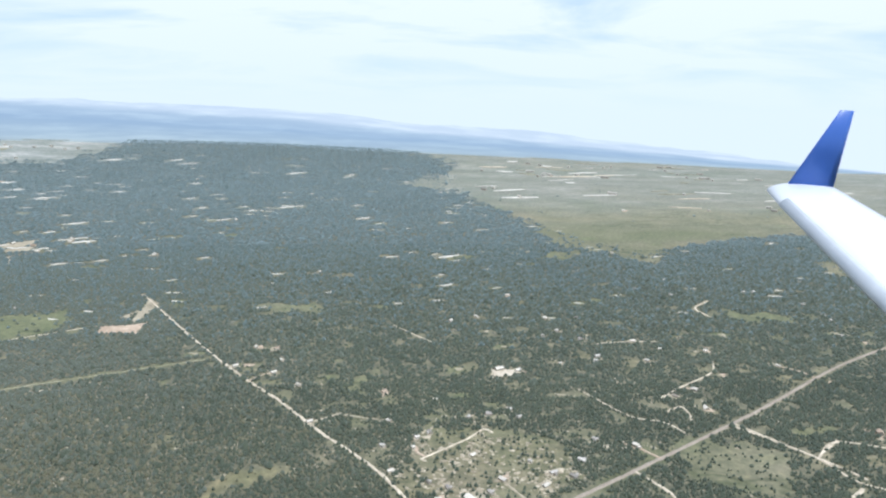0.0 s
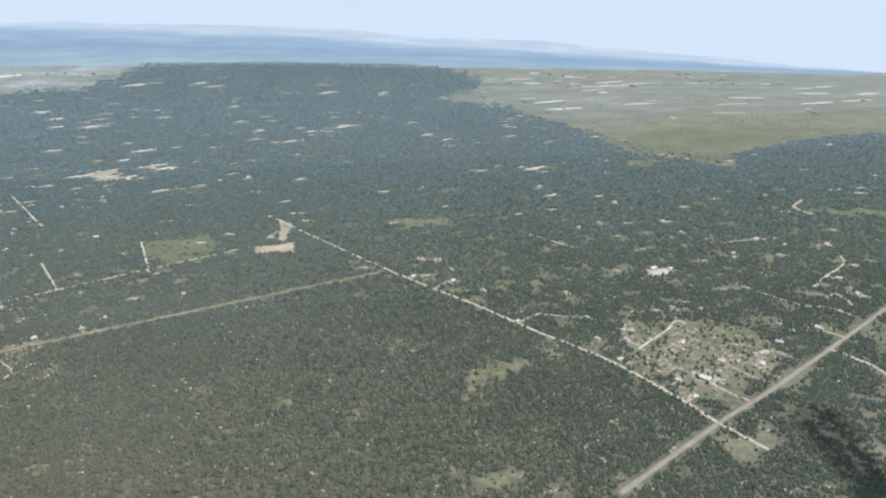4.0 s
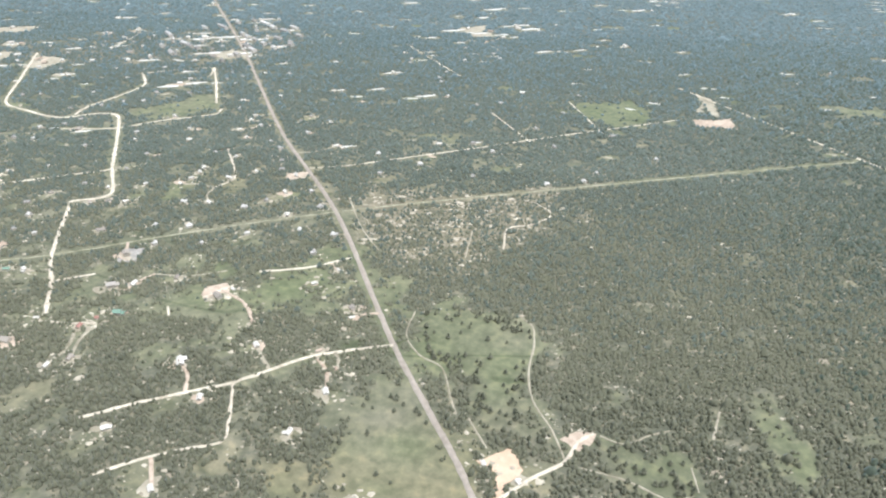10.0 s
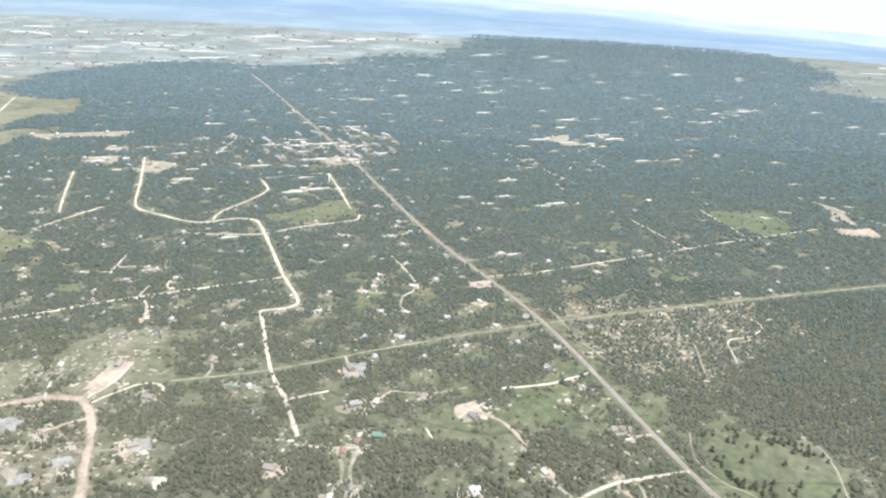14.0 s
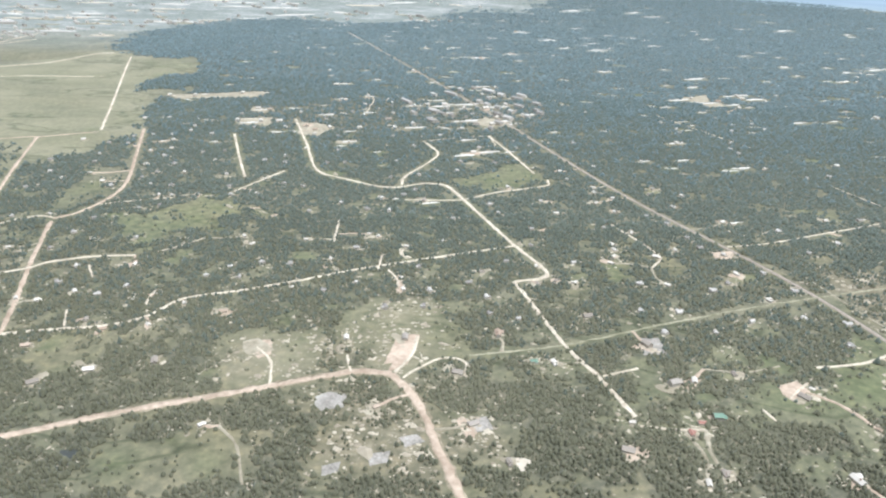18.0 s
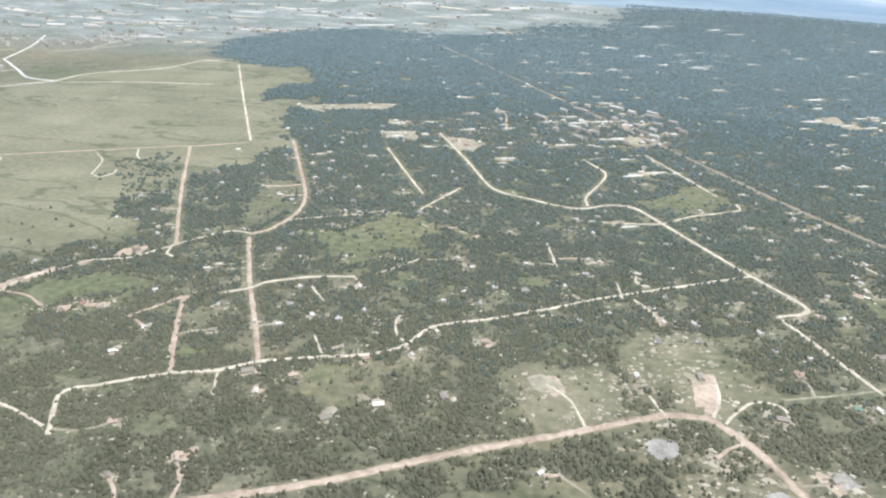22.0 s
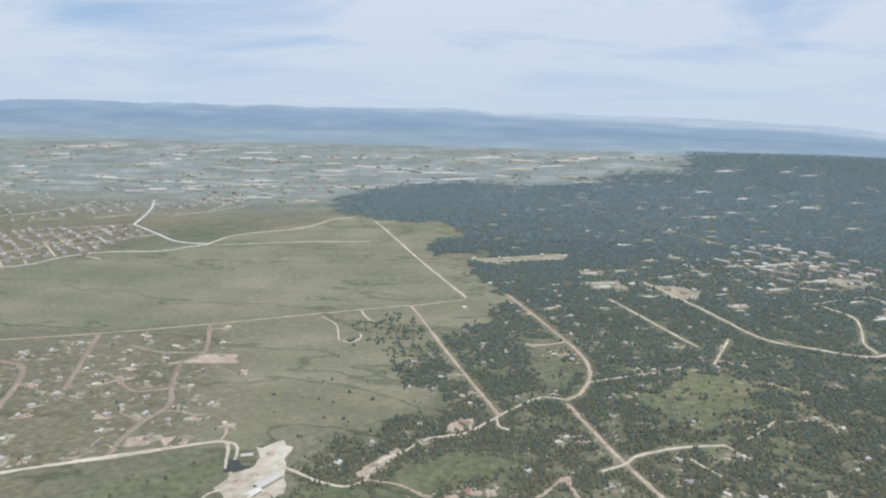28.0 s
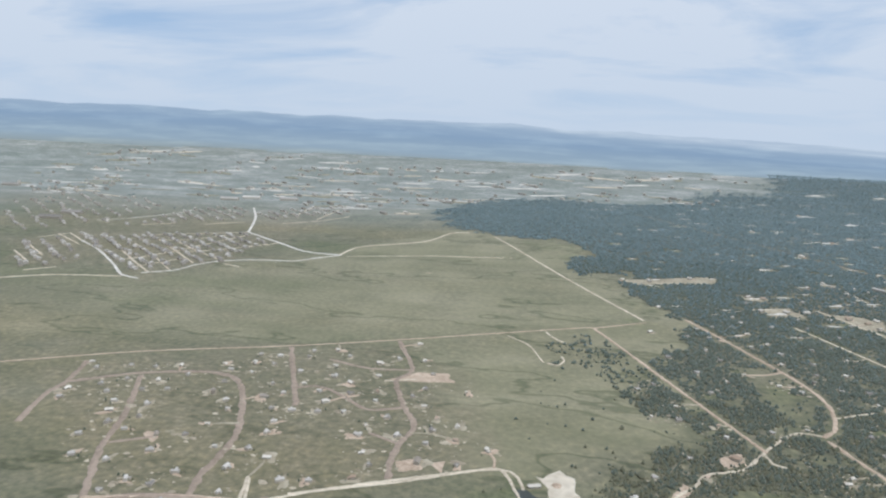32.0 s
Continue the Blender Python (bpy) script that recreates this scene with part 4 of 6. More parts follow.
# the new estate on the prairie: more houses close to its dirt streets
estate = np.vstack([line_of(points, 4.0) for name, width, surface, points in ROADS if name in ("estate_road", "field_road")])
for k in range(900):
    x, y = lot_rng.uniform(-800, -500), lot_rng.uniform(215, 480)
    gap = np.hypot(estate[:, 0] - x, estate[:, 1] - y).min()
    if 4.5 < gap < 20 and within(x, y, DRY[3][1]) and all(math.hypot(x - a, y - b) > 13 for c, s, a, b in HOUSES):
        HOUSES.append((lot_rng.choice(("tan", "grey", "white")), lot_rng.choice((3.6, 4.4, 5.0)), round(x, 1), round(y, 1)))

# ---- drives from the nearest road to each house ----
TURN = []
for n, (colour, size, x, y) in enumerate(HOUSES):
    best = (1e9, None, None)
    for line, width in lines:
        d = np.hypot(line[:, 0] - x, line[:, 1] - y)
        k = int(d.argmin())
        if d[k] < best[0]:
            best = (d[k], line[k], line[min(k + 1, len(line) - 1)] - line[max(k - 1, 0)])
    d, foot, way = best
    TURN.append(math.atan2(way[1], way[0]) + (0, 1.57)[n % 2] + 0.15 * math.sin(n * 7.3))
    if n < NAMED and size + 1 < d < 36 and n % 2:
        bend = 0.12 * math.sin(n * 2.7)
        mid = ((x + foot[0]) / 2 + bend * (y - foot[1]), (y + foot[1]) / 2 - bend * (x - foot[0]))
        road("driveway", 1.7, ("pale", "dirt", "pale", "sand")[n % 4], [(float(foot[0]), float(foot[1])), mid, (x, y)])

# ---- masks over the plan, two metres a cell ----
X0, Y0, CELL, NX, NY = -1800.0, 40.0, 2.5, 1560, 760
gx, gy = np.meshgrid(X0 + CELL * (np.arange(NX) + 0.5), Y0 + CELL * (np.arange(NY) + 0.5), indexing="ij")
gx32, gy32 = gx.astype(np.float32), gy.astype(np.float32)


def grid_wave(size, seed):
    """wave() over the whole plan; broad waves at every second cell."""
    s = 2 if size > 20 else 1
    return wave(gx32[::s, ::s], gy32[::s, ::s], size, seed).repeat(s, 0).repeat(s, 1)


loose = 1 + np.clip((gy - 950) / 250, 0, 4)
warp_x = gx + loose * 9 * grid_wave(60, 1) + 4 * grid_wave(17, 2)
warp_y = gy + loose * 9 * grid_wave(60, 3) + 4 * grid_wave(17, 4)
woods = inside(warp_x, warp_y, WOODS)
lush = np.zeros(gx.shape)
grass = np.where(woods, 0.0, 1.0)
trees_free = ~woods
patchy = np.clip(0.62 + 0.5 * grid_wave(34, 44) + 0.4 * grid_wave(12, 45), 0, 1)
greener = np.clip(0.02 + 0.5 * grid_wave(40, 46), 0, 0.45)
for kind, ring in OPEN:
    big = kind in ("field", "eastmeadow")
    k = 1.0 if big else 0.9 if kind == "g" else 0.6
    hit = inside(gx + k * (warp_x - gx), gy + k * (warp_y - gy), ring)
    grass[hit] = 1.0
    trees_free |= hit
    if kind == "g":
        lush[hit] = 0.75 * patchy[hit]
    elif kind == "eastmeadow":
        lush[hit] = 0.3 * patchy[hit]
    elif not big:
        lush[hit] = np.maximum(lush, greener)[hit]


def stamp(points, reach, array, value):
    line = line_of(points, 2.0)
    i = ((line[:, 0] - X0) / CELL).astype(int)
    j = ((line[:, 1] - Y0) / CELL).astype(int)
    n = int(reach / CELL) + 1
    for di in range(-n, n + 1):
        for dj in range(-n, n + 1):
            if math.hypot(di, dj) * CELL <= reach:
                ii, jj = i + di, j + dj
                ok = (ii >= 0) & (ii < NX) & (jj >= 0) & (jj < NY)
                array[ii[ok], jj[ok]] = value


on_road = np.zeros(gx.shape, bool)
for name, width, surface, points in ROADS:
    far_off = min(1.0, max(0.0, (sum(p[1] for p in points) / len(points) - 280) / 200))
    stamp(points, width * 0.5 + {"track": 1.9 if surface == "grass" else 0.7 if width < 1.3 else 1.8, "driveway": 0.4, "lane": 0.7 + far_off, "main_road": 1.9, "country_road": 0.8}.get(name, 1.2 + 1.3 * far_off), on_road, True)
    stamp(points, width * 0.5 + 1.2, grass, 0.7)
for surface, ring in BARE:
    on_road |= inside(gx, gy, ring)
for x, y, half, wide in LOTS:
    stamp([(x - half * 0.8, y - wide - 2 - half * 0.28), (x + half * 0.8, y - wide - 2 + half * 0.28)], 2.5 + max(0, y - 400) / 150, on_road, True)
for ring in PONDS:
    on_road |= inside(gx, gy, ring)
for colour, size, x, y in HOUSES:
    stamp([(x - 1, y), (x + 1, y)], size * 0.42 + 0.3, on_road, True)
    stamp([(x - 1, y), (x + 1, y)], size * 0.8 + 2.0, grass, 0.7)


def soften(a, n):
    for _ in range(n):
        p = np.pad(a, 1, mode="edge")
        a = (p[:-2, 1:-1] + p[2:, 1:-1] + p[1:-1, :-2] + p[1:-1, 2:] + 2 * a) / 6
    return a


BALD = [(250, 226), (262, 224), (281, 188), (294, 166), (292, 159), (265, 156), (250, 161), (246, 180), (244, 199)]   # the treeless meadow by the main road
DENSE = [(330, 190), (420, 110), (640, 110), (700, 280), (560, 500), (480, 560), (220, 400), (230, 330), (330, 290)]
# small glades through the woods
glade_rng = np.random.default_rng(83)
GLADES = []
for k in range(640):
    x, y = glade_rng.uniform(-420, 1400), 380 + 1400 * glade_rng.uniform() ** 1.5
    if k >= 510:
        x, y = glade_rng.uniform(-330, 190), glade_rng.uniform(190, 420)
    if within(x, y, DENSE):
        continue
    reach = glade_rng.uniform(3.2, 6.5) * (1 + y / 1300) * (0.72 if k < 510 else 0.42)
    GLADES.append((x, y, reach))
    stamp([(x - reach, y + glade_rng.uniform(-4, 4)), (x + reach * glade_rng.uniform(0, 1.5), y)], reach * 0.8, trees_free, True)
    stamp([(x - reach, y), (x + reach, y)], reach * 0.9, grass, 0.9)
    if k % 3 == 0:
        stamp([(x - reach * 0.5, y), (x + reach * 0.5, y)], reach * 0.8, lush, 0.9)

soft_lush = soften(lush, 3)
# trodden, half-bare ground: the new estate, the rocky knolls by the junction, the town's edge
dry = np.zeros(gx.shape)
for strength, ring in DRY:
    hit = inside(gx + 1.6 * (warp_x - gx), gy + 1.6 * (warp_y - gy), ring)
    dry[hit] = strength
dry *= np.clip(0.75 + 0.5 * grid_wave(38, 61) + 0.3 * grid_wave(14, 62), 0.1, 1)
soft_dry = soften(dry, 5)


# ---- where the pines stand: close stands with smooth edges, openings between ----
def tree_density():
    dense = inside(gx, gy, DENSE) | (gy > 760)
    clumps = 0.55 * grid_wave(62, 21) + 0.5 * grid_wave(27, 22) + 0.28 * grid_wave(11, 23) + 0.16 * grid_wave(6, 24)
    lim = np.where(gy > 760, 0.95, np.where(dense, 0.72, 0.26) + 0.47 * np.clip((gy - 300) / 400, 0, 1))
    d = np.where(trees_free, 0.0, 1.0) * np.clip((lim - clumps) / 0.16 + 0.5, np.where(dense, 0.3, 0.08), 1.0)
    d *= 1 - 0.75 * soft_dry
    # lone trees on the open ground
    lone = np.clip(grid_wave(45, 31) + 0.6 * grid_wave(15, 32) - 0.6, 0, 1) * 0.8
    small = trees_free & woods
    d = np.where(small, np.maximum(d, np.where(gx < -385, 0.012, np.where(soft_dry > 0.3, 0.12, 0.06) + lone * 0.9)), d)
    d = np.where(soft_lush > 0.45, d * 0.35, d)
    d = np.where(inside(gx, gy, BALD), d * 0.06, d)
    for ring in TOPS:
        d = np.where(inside(gx + 0.5 * (warp_x - gx), gy + 0.5 * (warp_y - gy), ring), d * 0.14, d)
    d = np.where(inside(gx, gy, [(266, 272), (300, 274), (316, 264), (310, 240), (302, 222), (290, 240), (270, 255)]), d * 0.3, d)
    # the far woods thin out in streaks towards their edge
    size_ = 24
    pad = np.pad(woods.astype(np.float32), size_, mode="edge").cumsum(0).cumsum(1)
    n_ = 2 * size_
    deepness = (pad[n_:, n_:] - pad[:-n_, n_:] - pad[n_:, :-n_] + pad[:-n_, :-n_])[:NX, :NY] / (n_ * n_)
    streaky = wave(gx32 * 0.22, gy32, 60, 131) + 0.6 * wave(gx32 * 0.35, gy32, 24, 132)
    thin = np.clip(1.9 * (deepness - 0.45) + 0.55 + 0.75 * streaky, 0, 1)
    d = np.where((gy > 820) & (gx < 930), d * (1 - (1 - thin) * np.clip((gy - 820) / 150, 0, 1)), d)
    d = np.where(on_road, 0.0, d)
    return d


density = tree_density()
clump = np.clip(0.6 + 0.9 * grid_wave(24, 91) + 0.5 * grid_wave(9, 92), 0.05, 1.3)
for strength, ring in SCRUB:
    density = np.where(inside(warp_x, warp_y, ring) & ~on_road, np.maximum(density, strength * clump), density)
# grass in the openings, dark litter under the stands
soft_grass = np.clip(soften(np.where(woods, 1.0 - 1.1 * density, grass), 1), 0, 1)


def sample(a, x, y, outside):
    i, j = ((x - X0) / CELL).astype(int), ((y - Y0) / CELL).astype(int)
    ok = (i >= 0) & (i < NX) & (j >= 0) & (j < NY)
    res = np.full(x.shape, float(outside))
    res[ok] = a[i[ok], j[ok]]
    return res


def raw_mesh(name, verts, faces, mat, smooth=False):
    """A mesh from arrays: verts n x 3, faces m x 3 or m x 4."""
    me = bpy.data.meshes.new(name)
    verts, faces = np.asarray(verts, np.float32), np.asarray(faces, np.int32)
    m, k = faces.shape
    me.vertices.add(len(verts))
    me.vertices.foreach_set("co", verts.ravel())
    me.loops.add(m * k)
    me.loops.foreach_set("vertex_index", faces.ravel())
    me.polygons.add(m)
    me.polygons.foreach_set("loop_start", np.arange(0, m * k, k, dtype=np.int32))
    me.polygons.foreach_set("use_smooth", np.full(m, smooth))
    me.update(calc_edges=True)
    me.materials.append(mat)
    return me


# ---- ground ----
def ground_material():
    m = bpy.data.materials.new("grassland_and_forest_floor")
    m.use_nodes = True
    nt = m.node_tree
    bsdf = nt.nodes["Principled BSDF"]
    bsdf.inputs["Roughness"].default_value = 0.8
    bsdf.inputs["Specular IOR Level"].default_value = 0.15
    # faint bluish sheen in place of haze over far ground
    bsdf.inputs["Sheen Weight"].default_value, bsdf.inputs["Sheen Roughness"].default_value = 0.06, 0.5
    bsdf.inputs["Sheen Tint"].default_value = (0.9, 0.96, 1.0, 1)
    co = nt.nodes.new("ShaderNodeTexCoord")

    def noise_of(size, detail=5.0, squash=None, rough=0.55):
        n = nt.nodes.new("ShaderNodeTexNoise")
        n.inputs["Scale"].default_value, n.inputs["Detail"].default_value = 1.0 / size, detail
        n.inputs["Roughness"].default_value = rough
        if squash:
            mp = nt.nodes.new("ShaderNodeMapping")
            mp.inputs["Scale"].default_value = squash
            mp.inputs["Rotation"].default_value = (0, 0, radians(-18))
            nt.links.new(co.outputs["Object"], mp.inputs[0])
            nt.links.new(mp.outputs[0], n.inputs["Vector"])
        else:
            nt.links.new(co.outputs["Object"], n.inputs["Vector"])
        return n.outputs[0]

    def ramp_of(value, stops):
        r = nt.nodes.new("ShaderNodeValToRGB")
        el = r.color_ramp.elements
        while len(el) < len(stops):
            el.new(0.5)
        for e, (p, c) in zip(el, stops):
            e.position, e.color = p, (*c, 1)
        nt.links.new(value, r.inputs[0])
        return r.outputs[0]

    def mix(fac, a, b, kind="MIX"):
        n = nt.nodes.new("ShaderNodeMixRGB")
        n.blend_type = kind
        for k, v in ((0, fac), (1, a), (2, b)):
            if isinstance(v, float):
                n.inputs[k].default_value = v
            else:
                nt.links.new(v, n.inputs[k])
        return n.outputs[0]

    floor_c = ramp_of(noise_of(9, 8, None, 0.7), [(0.34, (0.112, 0.110, 0.072)), (0.54, (0.142, 0.134, 0.090)), (0.65, (0.19, 0.170, 0.115)), (0.74, (0.32, 0.275, 0.20))])
    grass_c = ramp_of(noise_of(55, 7, None, 0.6), [(0.3, (0.138, 0.135, 0.081)), (0.5, (0.172, 0.161, 0.101)), (0.7, (0.220, 0.198, 0.131))])
    streak = ramp_of(noise_of(26, 5, (0.22, 1.0, 1.0), 0.6), [(0.30, (0.80, 0.83, 0.80)), (0.43, (1.0, 1.0, 1.0))])
    grass_c = mix(1.0, grass_c, streak, "MULTIPLY")
    patches = ramp_of(noise_of(160, 4, (0.45, 1.0, 1.0)), [(0.36, (0.85, 0.92, 0.80)), (0.5, (1.0, 1.0, 1.0)), (0.66, (1.2, 1.12, 1.0))])
    grass_c = mix(1.0, grass_c, patches, "MULTIPLY")
    gully = ramp_of(noise_of(190, 5, (0.4, 1.0, 1.0), 0.6), [(0.474, (1.0, 1.0, 1.0)), (0.482, (0.50, 0.56, 0.50)), (0.490, (1.0, 1.0, 1.0))])
    grass_c = mix(1.0, grass_c, gully, "MULTIPLY")
    # the grazed prairie: paler and yellower, with long faint streaks
    pasture_c = ramp_of(noise_of(48, 7, (0.3, 1.0, 1.0), 0.55), [(0.3, (0.190, 0.179, 0.104)), (0.5, (0.242, 0.221, 0.134)), (0.7, (0.296, 0.264, 0.170))])
    pasture_c = mix(1.0, pasture_c, gully, "MULTIPLY")
    pt = nt.nodes.new("ShaderNodeAttribute")
    pt.attribute_name = "pasture"
    grass_c = mix(pt.outputs["Fac"], grass_c, pasture_c)
    lush_c = ramp_of(noise_of(20, 6), [(0.35, (0.118, 0.136, 0.062)), (0.65, (0.188, 0.198, 0.096))])
    at = nt.nodes.new("ShaderNodeAttribute")
    at.attribute_name = "cover"
    sp = nt.nodes.new("ShaderNodeSeparateXYZ")
    nt.links.new(at.outputs["Vector"], sp.inputs[0])
    edge = nt.nodes.new("ShaderNodeMath")
    edge.operation = "ADD"
    nt.links.new(sp.outputs[0], edge.inputs[0])
    nt.links.new(ramp_of(noise_of(7, 4), [(0.3, (-0.0, 0, 0)), (0.7, (0.3, 0.3, 0.3))]), edge.inputs[1])
    cut = ramp_of(edge.outputs[0], [(0.35, (0, 0, 0)), (0.85, (1, 1, 1))])
    colour = mix(cut, floor_c, grass_c)
    colour = mix(sp.outputs[1], colour, lush_c)
    dry_c = ramp_of(noise_of(8, 8, (0.7, 1.0, 1.0), 0.7), [(0.34, (0.138, 0.122, 0.076)), (0.5, (0.198, 0.168, 0.108)), (0.60, (0.27, 0.226, 0.152)), (0.68, (0.42, 0.355, 0.26))])
    colour = mix(sp.outputs[2], colour, dry_c)
    # pale stubble fields and built-up land of the far plain, haze painted into their colours
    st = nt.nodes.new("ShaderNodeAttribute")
    st.attribute_name = "hazy_stubble"
    hazy_stubble_c = ramp_of(noise_of(60, 9, (0.45, 1.0, 1.0), 0.8), [(0.36, (0.170, 0.196, 0.182)), (0.48, (0.245, 0.268, 0.240)), (0.55, (0.32, 0.335, 0.315)), (0.62, (0.47, 0.455, 0.42)), (0.70, (0.62, 0.59, 0.55))])
    colour = mix(st.outputs["Fac"], colour, hazy_stubble_c)
    mottle = ramp_of(noise_of(4.5, 4, None, 0.6), [(0.35, (0.74, 0.76, 0.75)), (0.55, (1.04, 1.03, 1.02)), (0.68, (1.34, 1.27, 1.20))])
    calm = nt.nodes.new("ShaderNodeMapRange")
    calm.inputs["To Min"].default_value, calm.inputs["To Max"].default_value = 1.0, 0.45
    nt.links.new(pt.outputs["Fac"], calm.inputs["Value"])
    colour = mix(calm.outputs[0], colour, mottle, "MULTIPLY")
    nt.links.new(colour, bsdf.inputs["Base Color"])
    return m


def spaced(first, last, step, far):
    inner = np.arange(first, last + 1, step)
    tail, s = [], step
    a = last
    while a < far:
        s *= 1.25
        a += min(s, 220)
        tail.append(a)
    return inner, np.array(tail)


inner, tail = spaced(-1290, 1590, 6.0, 3400)
xs = np.concatenate([-1290 - (tail - 1590)[::-1], inner, tail])
inner_y, tail_y = spaced(60, 1900, 6.0, 3400)
front = -np.cumsum(np.minimum(5 * 1.4 ** np.arange(1, 24), 240))
ys = np.concatenate([(60 + front)[::-1], inner_y, tail_y])
ax, ay = np.meshgrid(xs, ys, indexing="ij")
az_ = height(ax, ay)
nx, ny = ax.shape
idx = np.arange(nx * ny).reshape(nx, ny)
quads = np.stack([idx[:-1, :-1], idx[1:, :-1], idx[1:, 1:], idx[:-1, 1:]], -1).reshape(-1, 4)
mid_r = (np.hypot(ax, ay) / stretch_of(ax, ay)).ravel()[quads].max(1)
quads = quads[mid_r < 1910]
GROUND = ground_material()
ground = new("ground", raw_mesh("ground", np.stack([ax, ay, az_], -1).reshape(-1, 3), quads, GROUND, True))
cover = np.zeros((nx * ny, 3), np.float32)
cover[:, 0] = sample(soft_grass, ax.ravel(), ay.ravel(), 1)
cover[:, 1] = sample(soft_lush, ax.ravel(), ay.ravel(), 0)
cover[:, 2] = sample(soft_dry, ax.ravel(), ay.ravel(), 0)
ground.data.attributes.new("cover", "FLOAT_VECTOR", "POINT").data.foreach_set("vector", cover.ravel())
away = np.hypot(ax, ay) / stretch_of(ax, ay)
# pale fields plus painted haze, stronger with distance
hazy_stubble = np.clip((away - 980) / 420, 0, 0.74) * np.interp(ax, (-100, 700), (1.0, 0.55))
ground.data.attributes.new("hazy_stubble", "FLOAT", "POINT").data.foreach_set("value", hazy_stubble.astype(np.float32).ravel())
PASTURE = [(-400, 400), (-470, 335), (-530, 320), (-560, 460), (-610, 520), (-900, 460), (-1400, 700), (-950, 640), (-860, 740), (-760, 820), (-640, 1010), (-540, 960), (-450, 930), (-400, 700), (-350, 620)]
ring_w = 18 * wave(ax, ay, 90, 141)
pasture = inside(ax + ring_w, ay + ring_w, PASTURE).astype(float)
for ring in TOPS:
    pasture = np.maximum(pasture, inside(ax, ay, ring))
for _ in range(3):
    pasture[1:-1, 1:-1] = (pasture[:-2, 1:-1] + pasture[2:, 1:-1] + pasture[1:-1, :-2] + pasture[1:-1, 2:] + 2 * pasture[1:-1, 1:-1]) / 6
# fades towards -x: the dimmer light there is put into the grass colour
pasture *= np.interp(ax, (-1050, -650), (0.2, 1.0)) * np.clip(0.8 + 0.3 * wave(ax, ay, 150, 142), 0.3, 1)
ground.data.attributes.new("pasture", "FLOAT", "POINT").data.foreach_set("value", pasture.astype(np.float32).ravel())
tagged(ground, "dry grassland and pine forest floor reaching the horizon", "ground", kind="structure")

# ---- distance: hazy plains and blue foothills ----
hm = bpy.data.materials.new("hazy_distance")
hm.use_nodes = True
ht = hm.node_tree
ht.nodes.clear()
hco = ht.nodes.new("ShaderNodeTexCoord")
hat = ht.nodes.new("ShaderNodeAttribute")
hat.attribute_name = "away"
hmap = ht.nodes.new("ShaderNodeMapping")
hmap.inputs["Scale"].default_value = (0.0045, 0.011, 0.0)
ht.links.new(hco.outputs["Object"], hmap.inputs[0])
hn = ht.nodes.new("ShaderNodeTexNoise")
hn.inputs["Scale"].default_value, hn.inputs["Detail"].default_value, hn.inputs["Roughness"].default_value = 1.0, 7.0, 0.6
ht.links.new(hmap.outputs[0], hn.inputs["Vector"])
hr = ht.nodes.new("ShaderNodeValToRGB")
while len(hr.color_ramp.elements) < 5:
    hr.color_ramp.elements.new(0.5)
# haze painted from the plain up to the ridge, paling into the sky
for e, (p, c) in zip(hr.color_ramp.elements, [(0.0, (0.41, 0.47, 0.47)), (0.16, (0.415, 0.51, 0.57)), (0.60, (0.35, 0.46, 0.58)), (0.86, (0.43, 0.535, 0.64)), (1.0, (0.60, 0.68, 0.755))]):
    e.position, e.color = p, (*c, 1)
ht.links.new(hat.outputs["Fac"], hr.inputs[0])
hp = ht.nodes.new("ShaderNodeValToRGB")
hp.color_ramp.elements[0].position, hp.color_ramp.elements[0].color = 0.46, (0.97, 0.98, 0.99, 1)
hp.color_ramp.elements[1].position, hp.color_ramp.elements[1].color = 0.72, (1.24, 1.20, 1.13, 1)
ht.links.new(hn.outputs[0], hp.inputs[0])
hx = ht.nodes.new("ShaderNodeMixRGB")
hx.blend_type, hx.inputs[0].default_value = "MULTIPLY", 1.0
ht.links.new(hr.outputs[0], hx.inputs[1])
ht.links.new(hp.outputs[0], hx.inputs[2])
# glows of itself: daylight on the hills is part of these colours
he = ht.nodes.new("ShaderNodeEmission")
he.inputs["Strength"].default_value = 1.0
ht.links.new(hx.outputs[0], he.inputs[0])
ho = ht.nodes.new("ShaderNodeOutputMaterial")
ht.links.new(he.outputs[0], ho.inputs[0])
ra, aa = np.meshgrid(np.linspace(1850, 2420, 60), np.radians(np.linspace(-180, 180, 361)), indexing="ij")
k = stretch_of(np.sin(aa), np.cos(aa))
bx, by = k * ra * np.sin(aa), k * ra * np.cos(aa)
bz = height(bx, by) + 7 * ((ra - 1850) / 570) ** 2 * wave(bx, by, 700, 9) + 3 * ((ra - 1850) / 570) ** 3 * wave(bx, by, 220, 10)
bz[:4] -= 3
bi = np.arange(bx.size).reshape(bx.shape)
bq = np.stack([bi[:-1, :-1], bi[:-1, 1:], bi[1:, 1:], bi[1:, :-1]], -1).reshape(-1, 4)
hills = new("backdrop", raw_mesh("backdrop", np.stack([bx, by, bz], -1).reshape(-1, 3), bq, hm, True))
# painted haze closes sooner on the right-hand ridge
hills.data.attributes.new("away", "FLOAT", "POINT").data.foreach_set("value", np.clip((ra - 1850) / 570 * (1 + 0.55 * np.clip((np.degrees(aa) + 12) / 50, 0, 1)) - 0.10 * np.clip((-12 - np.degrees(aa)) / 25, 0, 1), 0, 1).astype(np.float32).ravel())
tagged(hills, "blue hazy foothills and pale plains on the horizon", "backdrop", kind="structure")


